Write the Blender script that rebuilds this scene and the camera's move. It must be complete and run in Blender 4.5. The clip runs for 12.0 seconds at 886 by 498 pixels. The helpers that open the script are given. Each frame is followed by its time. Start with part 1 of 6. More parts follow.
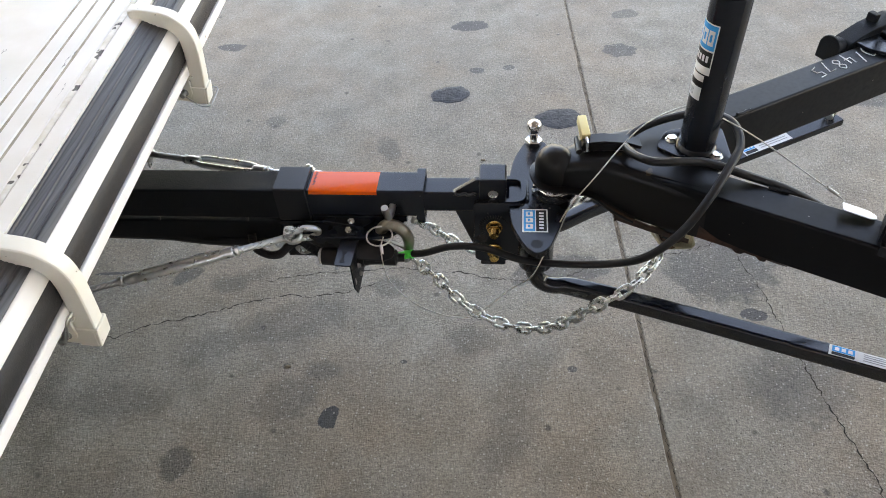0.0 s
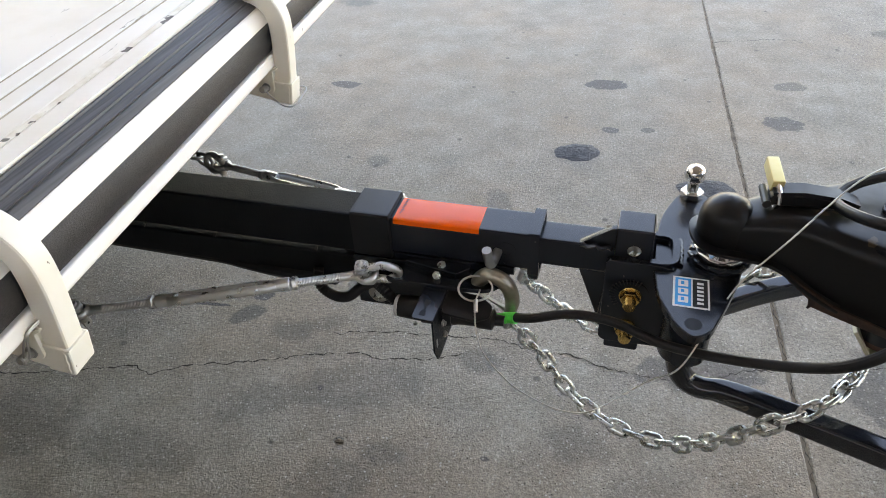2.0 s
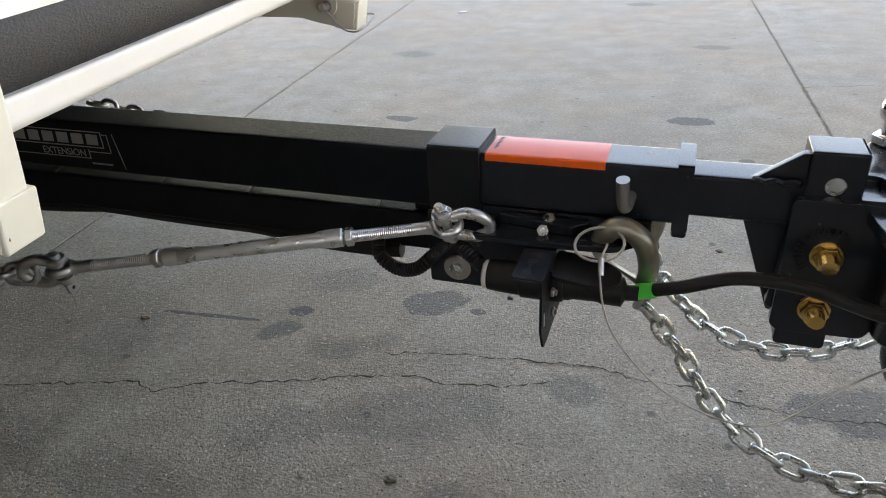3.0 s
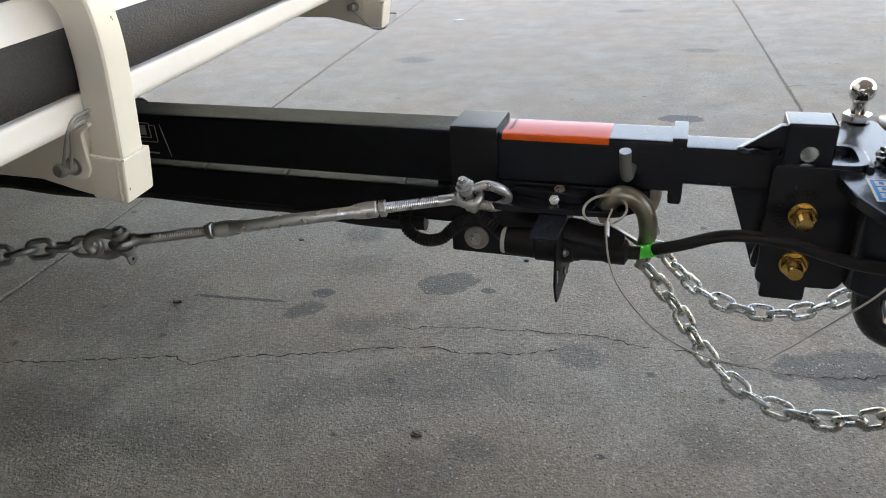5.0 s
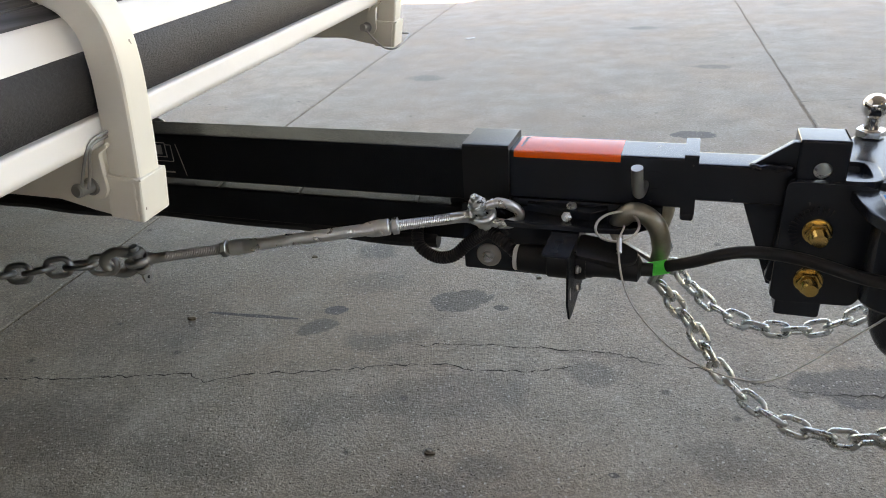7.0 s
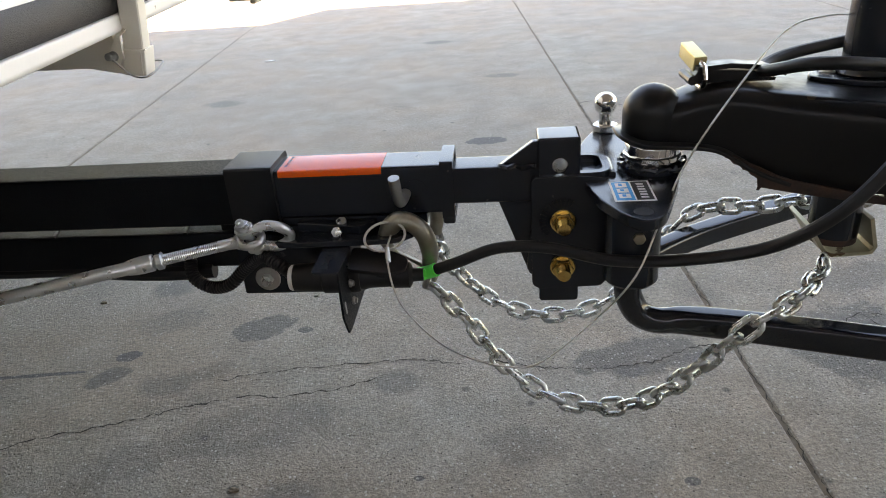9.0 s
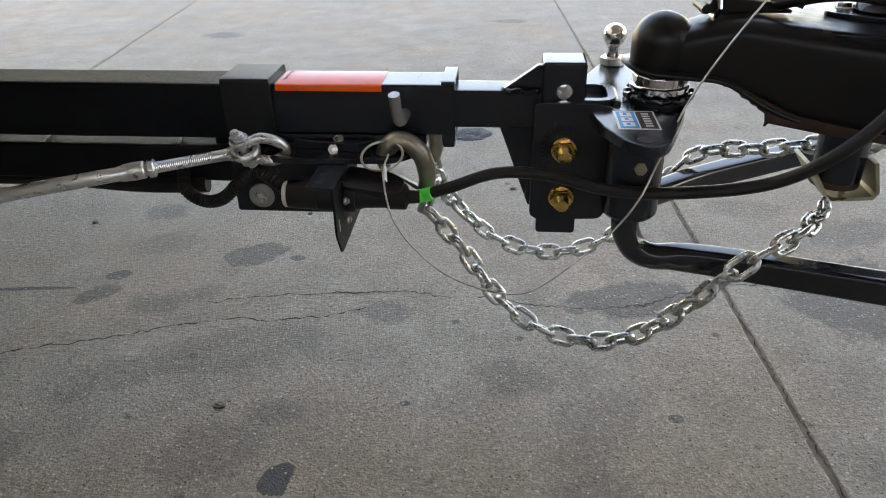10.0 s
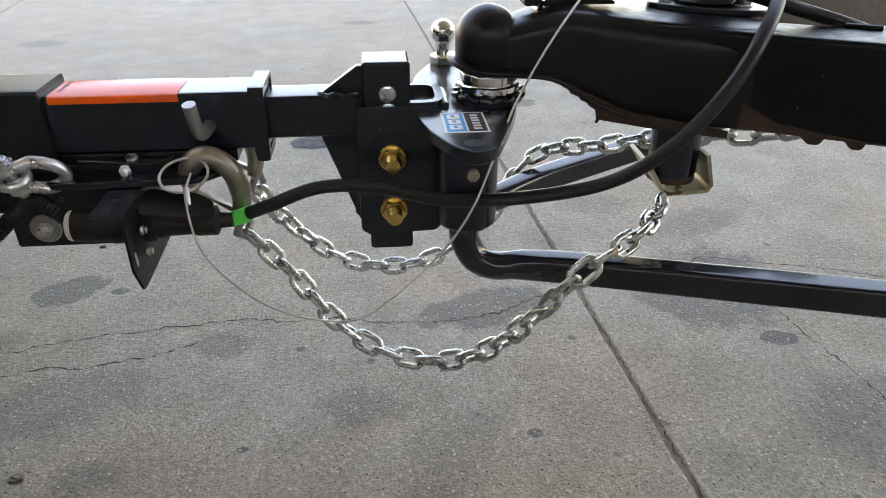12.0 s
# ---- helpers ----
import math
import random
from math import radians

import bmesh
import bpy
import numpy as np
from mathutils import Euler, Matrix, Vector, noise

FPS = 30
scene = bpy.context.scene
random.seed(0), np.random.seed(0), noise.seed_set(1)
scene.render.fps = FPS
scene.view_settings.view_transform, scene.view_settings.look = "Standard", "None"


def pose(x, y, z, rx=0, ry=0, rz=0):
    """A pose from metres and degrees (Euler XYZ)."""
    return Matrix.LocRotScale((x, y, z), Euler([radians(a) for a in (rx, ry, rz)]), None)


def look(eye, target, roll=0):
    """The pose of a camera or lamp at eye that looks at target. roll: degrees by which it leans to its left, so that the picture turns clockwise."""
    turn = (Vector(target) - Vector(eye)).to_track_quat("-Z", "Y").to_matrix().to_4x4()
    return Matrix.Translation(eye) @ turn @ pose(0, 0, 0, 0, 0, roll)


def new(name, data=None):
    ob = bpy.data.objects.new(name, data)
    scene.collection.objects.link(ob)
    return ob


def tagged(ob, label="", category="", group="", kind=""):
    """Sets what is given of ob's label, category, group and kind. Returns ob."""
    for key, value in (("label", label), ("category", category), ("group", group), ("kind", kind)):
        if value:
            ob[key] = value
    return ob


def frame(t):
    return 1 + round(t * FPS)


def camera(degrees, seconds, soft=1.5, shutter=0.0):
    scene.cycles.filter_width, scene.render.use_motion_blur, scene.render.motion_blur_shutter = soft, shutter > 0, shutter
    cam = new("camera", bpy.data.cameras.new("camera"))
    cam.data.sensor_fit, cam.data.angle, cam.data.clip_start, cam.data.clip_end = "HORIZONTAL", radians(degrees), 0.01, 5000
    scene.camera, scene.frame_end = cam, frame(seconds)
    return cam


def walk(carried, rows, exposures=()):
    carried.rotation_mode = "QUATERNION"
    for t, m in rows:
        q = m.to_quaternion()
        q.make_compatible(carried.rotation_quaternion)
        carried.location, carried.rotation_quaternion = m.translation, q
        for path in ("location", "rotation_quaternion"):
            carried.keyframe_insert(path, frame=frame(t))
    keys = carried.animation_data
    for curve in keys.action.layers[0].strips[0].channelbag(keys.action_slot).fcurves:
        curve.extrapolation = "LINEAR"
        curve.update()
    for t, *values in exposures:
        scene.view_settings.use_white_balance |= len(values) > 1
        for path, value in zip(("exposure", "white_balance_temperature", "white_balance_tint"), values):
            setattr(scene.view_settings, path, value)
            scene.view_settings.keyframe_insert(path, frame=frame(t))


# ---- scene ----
cam = camera(64.1, 12.0, 0.95)
PATH = [
    (0, (0.418, -1.081, 1.405), (0.228, 0.316, -0.014), -4.5),
    (0.3, (0.415, -1.153, 1.389), (0.316, 0.127, 0.126), -0.4),
    (0.5, (0.438, -1.158, 1.372), (0.317, 0.239, -0.054), 1.3),
    (0.7, (0.477, -1.103, 1.353), (0.29, 0.161, 0.086), 3.3),
    (0.9, (0.534, -1.023, 1.339), (0.241, 0.22, 0.071), 5.4),
    (1, (0.56, -0.974, 1.328), (0.175, 0.367, -0.105), 5.7),
    (1.2, (0.562, -0.918, 1.291), (0.197, 0.257, -0.023), 7.2),
    (1.5, (0.533, -0.892, 1.24), (0.152, 0.394, -0.243), 4.0),
    (1.7, (0.449, -0.898, 1.21), (0.035, 0.288, -0.079), -1.7),
    (1.9, (0.37, -0.883, 1.163), (-0.107, 0.45, 0.052), -5.2),
    (2, (0.359, -0.868, 1.129), (-0.121, 0.638, -0.097), -3.6),
    (2.2, (0.304, -0.806, 1.022), (-0.122, 0.58, -0.044), -1.7),
    (2.5, (0.265, -0.749, 0.911), (-0.255, 0.863, -0.153), -2.4),
    (2.8, (0.237, -0.751, 0.816), (-0.31, 0.743, -0.024), -3.1),
    (3, (0.224, -0.769, 0.782), (-0.383, 0.875, -0.182), -3.0),
    (3.2, (0.215, -0.809, 0.74), (-0.402, 0.849, -0.192), -2.2),
    (5, (0.223, -0.897, 0.787), (-0.366, 0.767, -0.152), -3.4),
    (5.5, (0.218, -0.895, 0.788), (-0.397, 0.772, -0.131), -3.7),
    (6, (0.223, -0.892, 0.786), (-0.405, 0.77, -0.133), -4.1),
    (6.5, (0.224, -0.897, 0.788), (-0.404, 0.771, -0.119), -4.1),
    (8.3, (0.231, -0.9, 0.79), (-0.354, 0.815, -0.056), -3.7),
    (8.5, (0.26, -0.891, 0.79), (-0.206, 0.869, -0.038), -3.9),
    (8.7, (0.302, -0.886, 0.796), (-0.011, 0.726, 0.059), -5.3),
    (9, (0.312, -0.888, 0.785), (0.124, 0.898, -0.097), -4.3),
    (9.2, (0.321, -0.881, 0.779), (0.161, 0.711, -0.046), -4.9),
    (9.5, (0.324, -0.894, 0.766), (0.146, 0.867, -0.164), -3.3),
    (10, (0.31, -0.897, 0.742), (0.136, 0.83, -0.251), -1.2),
    (10.5, (0.311, -0.891, 0.725), (0.175, 0.809, -0.319), -1.1),
    (11, (0.318, -0.882, 0.733), (0.268, 0.842, -0.281), -0.9),
    (11.5, (0.344, -0.866, 0.738), (0.412, 0.878, -0.239), -0.3),
    (12, (0.368, -0.809, 0.715), (0.536, 0.922, -0.274), 0.2),
]
EXPOSURES = [(0.0, 3.6), (0.5, 3.52), (1.0, 3.52), (1.5, 3.56), (2.0, 3.56), (2.2, 3.46), (2.5, 3.36), (5.5, 3.31), (8.5, 3.28), (9.5, 3.16), (10.5, 3.58), (12.0, 3.6)]
walk(cam, [(t, look(eye, target, roll)) for t, eye, target, roll in PATH], [(t, stops, 9500, 17) for t, stops in EXPOSURES])


# ---- world, sun and exposure ----
world = bpy.data.worlds.new("sky")
scene.world = world
world.use_nodes = True
wn, wl = world.node_tree.nodes, world.node_tree.links
sky = wn.new("ShaderNodeTexSky")
sky.sky_type = "NISHITA"
sky.sun_disc = False
SUN_EL, SUN_AZ = 58.0, 172.0          # elevation, and compass turn of the sun from +y
sky.sun_elevation, sky.sun_rotation = radians(SUN_EL), radians(SUN_AZ)
sky.dust_density = 1.0
wl.new(sky.outputs[0], wn["Background"].inputs[0])
wn["Background"].inputs[1].default_value = 0.13
sun_data = bpy.data.lights.new("sun", "SUN")
sun_data.energy, sun_data.angle, sun_data.color = 5.0, radians(0.53), (1.0, 0.95, 0.87)
sun = new("sun", sun_data)
a, e = radians(SUN_AZ), radians(SUN_EL)
sun_way = Vector((math.sin(a) * math.cos(e), math.cos(a) * math.cos(e), math.sin(e)))
sun.matrix_world = look(sun_way * 30, (0, 0, 0))


# ---- mesh helpers ----
def obj(name, bm, material, parent=None, smooth=30.0):
    """One mesh object out of a bmesh in world coordinates, under parent where one is given."""
    bmesh.ops.recalc_face_normals(bm, faces=bm.faces)
    me = bpy.data.meshes.new(name)
    if parent is not None:
        root = parent.parent if parent.parent else parent
        bmesh.ops.translate(bm, verts=bm.verts, vec=-root.location)
    bm.to_mesh(me)
    bm.free()
    for p in me.polygons:
        p.use_smooth = smooth > 0
    if 0 < smooth < 180:
        me.set_sharp_from_angle(angle=radians(smooth))
    me.materials.append(material)
    ob = new(name, me)
    if smooth > 0 and len(me.polygons) > 6:      # flat faces stay flat beside their rounded edges
        even = ob.modifiers.new("weighted_normals", "WEIGHTED_NORMAL")
        even.weight, even.keep_sharp = 90, True
    if parent is not None:
        ob.parent = parent
    return ob


def part(name, bm, material, parent, label="", smooth=30.0):
    """A part under a thing or under a part: its origin is that of the thing."""
    ob = obj(name, bm, material, parent, smooth)
    return tagged(ob, label) if label else ob


def thing(name, at, label, category, group="", kind=""):
    ob = new(name)
    ob.empty_display_size = 0.05
    ob.location = at
    return tagged(ob, label, category, group, kind)


def merge(bm, part_bm):
    me = bpy.data.meshes.new("tmp")
    part_bm.to_mesh(me)
    part_bm.free()
    bm.from_mesh(me)
    bpy.data.meshes.remove(me)
    return bm


def box(lo, hi, bevel=0.0, segs=2, m=None):
    bm = bmesh.new()
    bmesh.ops.create_cube(bm, size=1)
    for v in bm.verts:
        v.co = Vector([(lo[i] + hi[i]) / 2 + v.co[i] * (hi[i] - lo[i]) for i in range(3)])
    if bevel:
        bmesh.ops.bevel(bm, geom=bm.edges[:], offset=bevel, segments=segs, affect="EDGES", profile=0.5)
    if m is not None:
        bmesh.ops.transform(bm, matrix=m, verts=bm.verts)
    return bm


def prism(outline, lo, hi, axis="z", bevel=0.0, segs=2, m=None):
    """A flat outline pushed from lo to hi along an axis: z takes (x, y), y takes (x, z), x takes (y, z)."""
    def at(p, h):
        return {"z": (p[0], p[1], h), "y": (p[0], h, p[1]), "x": (h, p[0], p[1])}[axis]
    bm = bmesh.new()
    a = [bm.verts.new(at(p, lo)) for p in outline]
    b = [bm.verts.new(at(p, hi)) for p in outline]
    bm.faces.new(a)
    bm.faces.new(b[::-1])
    n = len(a)
    for k in range(n):
        bm.faces.new((a[k], a[(k + 1) % n], b[(k + 1) % n], b[k]))
    bmesh.ops.recalc_face_normals(bm, faces=bm.faces)
    if bevel:
        edges = [x for x in bm.edges if x.calc_face_angle(0) > 0.5]
        bmesh.ops.bevel(bm, geom=edges, offset=bevel, segments=segs, affect="EDGES", profile=0.5)
    if m is not None:
        bmesh.ops.transform(bm, matrix=m, verts=bm.verts)
    return bm


def rounded(pts, r, n=5):
    """A closed outline with its corners rounded to the radius r."""
    out = []
    for k, p in enumerate(pts):
        p = Vector(p[:2])
        a, b = Vector(pts[k - 1][:2]), Vector(pts[(k + 1) % len(pts)][:2])
        rr = min(r, (a - p).length * 0.45, (b - p).length * 0.45)
        s, e = p + (a - p).normalized() * rr, p + (b - p).normalized() * rr
        for i in range(n + 1):
            u = i / n
            q = s * (1 - u) ** 2 + p * 2 * u * (1 - u) + e * u ** 2
            out.append((q.x, q.y))
    return out


def smooth_line(ctrl, n=10):
    """Points of a smooth line through the control points."""
    c = [Vector(p) for p in ctrl]
    c = [2 * c[0] - c[1]] + c + [2 * c[-1] - c[-2]]
    out = []
    for i in range(1, len(c) - 2):
        a, b, d, f = c[i - 1:i + 3]
        for k in range(n):
            u = k / n
            out.append(0.5 * (2 * b + (d - a) * u + (2 * a - 5 * b + 4 * d - f) * u * u + (3 * b - a - 3 * d + f) * u ** 3))
    out.append(c[-2])
    return out


def even_line(pts, step):
    """The line's points at even steps of its length."""
    out, left = [pts[0].copy()], step
    for a, b in zip(pts, pts[1:]):
        d, at = (b - a).length, 0.0
        while d - at >= left:
            at += left
            out.append(a + (b - a) * (at / d))
            left = step
        left -= d - at
    return out


def sweep(pts, r, segs=10, closed=False, profile=None, up=(0, 0, 1), cap=True):
    """A rod along a line; r is a radius or a radius for each point; profile: unit outline (across, up) in place of a circle."""
    pts = [Vector(p) for p in pts]
    n = len(pts)
    if profile is None:
        profile = [(math.cos(2 * math.pi * k / segs), math.sin(2 * math.pi * k / segs)) for k in range(segs)]
    bm = bmesh.new()
    rings, side = [], None
    for i, p in enumerate(pts):
        a = pts[(i - 1) % n] if closed or i else p
        b = pts[(i + 1) % n] if closed or i < n - 1 else p
        d = (b - a).normalized()
        if side is None:
            side = d.cross(Vector(up))
            if side.length < 1e-3:
                side = d.cross(Vector((1, 0, 0)))
        side = (side - d * side.dot(d)).normalized()
        above = side.cross(d)
        rr = r[i] if isinstance(r, (list, tuple)) else r
        rings.append([bm.verts.new(p + side * (u * rr) + above * (v * rr)) for u, v in profile])
    m = len(profile)
    for i in range(n if closed else n - 1):
        a, b = rings[i], rings[(i + 1) % n]
        for k in range(m):
            bm.faces.new((a[k], a[(k + 1) % m], b[(k + 1) % m], b[k]))
    if cap and not closed:
        bm.faces.new(rings[0][::-1])
        bm.faces.new(rings[-1])
    return bm


def lathe(profile, m=None, segs=24):
    """A turned shape: (radius, height) pairs about z, then moved by m."""
    bm = bmesh.new()
    rings = []
    for r, h in profile:
        if r < 1e-6:
            rings.append([bm.verts.new((0, 0, h))])
        else:
            rings.append([bm.verts.new((r * math.cos(2 * math.pi * k / segs), r * math.sin(2 * math.pi * k / segs), h)) for k in range(segs)])
    for a, b in zip(rings, rings[1:]):
        for k in range(segs):
            q = [a[k % len(a)], a[(k + 1) % len(a)], b[(k + 1) % len(b)], b[k % len(b)]]
            q = list(dict.fromkeys(q))
            if len(q) > 2:
                bm.faces.new(q)
    if len(rings[0]) > 1:
        bm.faces.new(rings[0][::-1])
    if len(rings[-1]) > 1:
        bm.faces.new(rings[-1])
    if m is not None:
        bmesh.ops.transform(bm, matrix=m, verts=bm.verts)
    return bm


def hexagon(r, lo, hi, m=None, bevel=0.001):
    return prism([(r * math.cos(math.pi * k / 3), r * math.sin(math.pi * k / 3)) for k in range(6)], lo, hi, "z", bevel, 1, m)


def facing(at, way):
    """A pose at a place whose z points along way."""
    return Matrix.Translation(at) @ Vector(way).to_track_quat("Z", "Y").to_matrix().to_4x4()


def quad_patch(corners, lift, nu=1, nv=1):
    """A thin flat patch over four corners, lifted along its normal."""
    a, b, c, d = [Vector(p) for p in corners]
    nrm = (b - a).cross(d - a).normalized()
    bm = bmesh.new()
    low = [bm.verts.new(p + nrm * 0.0001) for p in (a, b, c, d)]
    top = [bm.verts.new(p + nrm * lift) for p in (a, b, c, d)]
    bm.faces.new(top)
    bm.faces.new(low[::-1])
    for k in range(4):
        bm.faces.new((low[k], low[(k + 1) % 4], top[(k + 1) % 4], top[k]))
    return bm


def sub_patch(corners, u0, v0, u1, v1, lift):
    """A patch over part of the four corners: u from the first to the second, v from the first to the fourth."""
    a, b, c, d = [Vector(p) for p in corners]
    def at(u, v):
        return (a * (1 - u) + b * u) * (1 - v) + (d * (1 - u) + c * u) * v
    return quad_patch([at(u0, v0), at(u1, v0), at(u1, v1), at(u0, v1)], lift)


# ---- materials ----
def material(name):
    m = bpy.data.materials.new(name)
    m.use_nodes = True
    return m, m.node_tree.nodes, m.node_tree.links, m.node_tree.nodes["Principled BSDF"]


def noise_node(n, l, scale, detail=4.0, rough=0.55, vec=None):
    t = n.new("ShaderNodeTexNoise")
    t.inputs["Scale"].default_value, t.inputs["Detail"].default_value, t.inputs["Roughness"].default_value = scale, detail, rough
    if vec is None:
        vec = n.new("ShaderNodeNewGeometry").outputs["Position"]
    l.new(vec, t.inputs["Vector"])
    return t


def ramp(n, l, src, stops):
    r = n.new("ShaderNodeValToRGB")
    el = r.color_ramp.elements
    while len(el) < len(stops):
        el.new(0.5)
    for x, (p, c) in zip(el, stops):
        x.position, x.color = p, (*c, 1) if len(c) == 3 else c
    l.new(src, r.inputs[0])
    return r.outputs[0]


def grey(v):
    return (v, v, v)


def mix(n, l, fac, a, b, mode="MIX"):
    x = n.new("ShaderNodeMix")
    x.data_type, x.blend_type = "RGBA", mode
    for sock, val in ((x.inputs[0], fac), (x.inputs[6], a), (x.inputs[7], b)):
        if isinstance(val, (int, float)):
            sock.default_value = val
        elif isinstance(val, tuple):
            sock.default_value = (*val, 1)
        else:
            l.new(val, sock)
    return x.outputs[2]


def bumped(n, l, bsdf, src, strength, distance):
    b = n.new("ShaderNodeBump")
    b.inputs["Strength"].default_value, b.inputs["Distance"].default_value = strength, distance
    l.new(src, b.inputs["Height"])
    l.new(b.outputs[0], bsdf.inputs["Normal"])
    return b


def worn(name, base, tint, rough=(0.3, 0.5), metal=0.0, coat=0.0, scale=18.0, fine=220.0, bump=0.06, dist=0.001, spec=0.5, chips=None):
    """A surface whose colour wanders between base and tint, with fine grain in its gloss and relief."""
    m, n, l, b = material(name)
    big, small = noise_node(n, l, scale, 5), noise_node(n, l, fine, 3)
    col = ramp(n, l, big.outputs[0], [(0.35, base), (0.7, tint)])
    if chips:                              # scale, amount and colour of small chips in the paint
        pits = noise_node(n, l, chips[0], 3)
        col = mix(n, l, ramp(n, l, pits.outputs[0], [(chips[1], grey(0)), (chips[1] + 0.015, grey(1))]), col, chips[2])
    l.new(col, b.inputs["Base Color"])
    l.new(ramp(n, l, small.outputs[0], [(0.3, grey(rough[0])), (0.75, grey(rough[1]))]), b.inputs["Roughness"])
    b.inputs["Metallic"].default_value = metal
    b.inputs["Coat Weight"].default_value = coat
    b.inputs["Coat Roughness"].default_value = 0.15
    b.inputs["Specular IOR Level"].default_value = spec
    bumped(n, l, b, small.outputs[0], bump, dist)
    return m


BLACK_PAINT = worn("gloss_black_paint", (0.0105, 0.0135, 0.0185), (0.014, 0.0175, 0.024), (0.15, 0.28), scale=9, fine=45, bump=0.015, dist=0.0005, spec=0.42)
BLACK_POWDER = worn("textured_black_powder_coat", (0.0048, 0.0062, 0.0082), (0.0075, 0.0095, 0.012), (0.42, 0.66), fine=420, bump=0.8, dist=0.0008, spec=0.16)
BAR_GLOSS = worn("wet_gloss_black_bar_paint", (0.0085, 0.011, 0.015), (0.0115, 0.0145, 0.02), (0.09, 0.2), scale=9, fine=40, bump=0.015, dist=0.0005, spec=0.55)
SLEEVE_BLACK = worn("semi_gloss_black_sleeve_coat", (0.006, 0.0075, 0.0095), (0.009, 0.011, 0.014), (0.28, 0.46), fine=380, bump=0.35, dist=0.0006, spec=0.36)
FRAME_BLACK = worn("dusty_black_frame_paint", (0.004, 0.0048, 0.0065), (0.0075, 0.0085, 0.0105), (0.3, 0.5), scale=6, fine=90, bump=0.02, dist=0.0005, spec=0.17, chips=(60, 0.73, (0.2, 0.19, 0.18)))
COUPLER_BLACK = worn("worn_black_coupler_paint", (0.005, 0.0053, 0.0062), (0.0085, 0.0087, 0.0095), (0.28, 0.44), scale=6, fine=60, bump=0.015, dist=0.0004, spec=0.3, chips=(26, 0.72, (0.05, 0.034, 0.02)))
RUST = worn("rust_stained_steel", (0.055, 0.023, 0.013), (0.014, 0.009, 0.007), (0.6, 0.8), scale=40, bump=0.2)
RUBBER = worn("black_cable_rubber", (0.008, 0.008, 0.009), (0.014, 0.014, 0.015), (0.4, 0.58), fine=300, bump=0.03, dist=0.0004, spec=0.35)
PLASTIC = worn("matt_black_plastic", (0.006, 0.006, 0.007), (0.011, 0.011, 0.012), (0.42, 0.6), fine=350, bump=0.06, dist=0.0004, spec=0.35)
ZINC = worn("hot_dip_galvanised_steel", (0.56, 0.58, 0.58), (0.68, 0.7, 0.7), (0.24, 0.38), metal=0.85, scale=14, fine=60, bump=0.0, dist=0.0003)
ZINC_DULL = worn("dull_zinc_steel", (0.34, 0.34, 0.33), (0.46, 0.46, 0.44), (0.36, 0.48), metal=0.92, scale=20, fine=80, bump=0.0, dist=0.0003)
CHROME = worn("polished_chrome", (0.75, 0.75, 0.74), (0.85, 0.85, 0.84), (0.06, 0.14), metal=1.0, fine=150, bump=0.02)
GOLD_ZINC = worn("yellow_zinc_plating", (0.56, 0.37, 0.11), (0.7, 0.5, 0.2), (0.16, 0.3), metal=0.9, scale=25, fine=60, bump=0.0, dist=0.0003)
OLIVE_STEEL = worn("olive_forged_steel", (0.3, 0.28, 0.22), (0.44, 0.42, 0.36), (0.32, 0.46), metal=0.9, scale=40, fine=200, bump=0.06, dist=0.0005)
CREAM = worn("chipped_cream_paint", (0.8, 0.77, 0.69), (0.76, 0.72, 0.62), (0.3, 0.45), scale=9, fine=90, bump=0.04, dist=0.0006, chips=(70, 0.71, (0.16, 0.13, 0.1)))
WHITE_PAINT = worn("weathered_white_paint", (0.81, 0.79, 0.77), (0.77, 0.745, 0.72), (0.35, 0.5), scale=7, fine=90, bump=0.04, dist=0.0006, chips=(60, 0.74, (0.3, 0.27, 0.23)))
ORANGE = worn("orange_label_film", (1.0, 0.12, 0.004), (0.96, 0.105, 0.003), (0.12, 0.22), coat=0.35, scale=25, fine=70, bump=0.02, dist=0.0004, spec=0.5)
BLUE = worn("blue_label_print", (0.004, 0.3, 0.66), (0.006, 0.33, 0.72), (0.3, 0.4), spec=0.2)
WHITE_LABEL = worn("white_label_film", (0.78, 0.78, 0.78), (0.7, 0.7, 0.7), (0.3, 0.42), spec=0.3)
BLACK_LABEL_AND_HOLE = worn("black_label_and_hole_shade", (0.008, 0.008, 0.008), (0.012, 0.012, 0.012), (0.35, 0.45), spec=0.25)
GREY_PRINT = worn("grey_label_print", (0.34, 0.34, 0.34), (0.27, 0.27, 0.27), (0.45, 0.55), spec=0.3)
GREEN_TAPE = worn("bright_green_tape", (0.03, 0.93, 0.13), (0.025, 0.86, 0.11), (0.35, 0.5))
BRASS = worn("brass_padlock_metal", (0.88, 0.76, 0.4), (0.8, 0.66, 0.3), (0.28, 0.42), metal=0.6)
STRAP_ZINC = worn("dull_yellow_chromate", (0.34, 0.31, 0.21), (0.5, 0.46, 0.34), (0.4, 0.55), metal=0.7, scale=22, fine=90, bump=0.02, dist=0.0004, chips=(30, 0.62, (0.12, 0.07, 0.035)))
WIRE_STEEL = worn("clear_coated_wire_rope", (0.5, 0.49, 0.46), (0.62, 0.6, 0.56), (0.3, 0.45), metal=0.3, fine=900)
CHAIN_ZINC = worn("weathered_galvanised_chain", (0.44, 0.46, 0.45), (0.61, 0.63, 0.62), (0.21, 0.37), metal=0.86, scale=30, fine=90, bump=0.0, dist=0.0003)
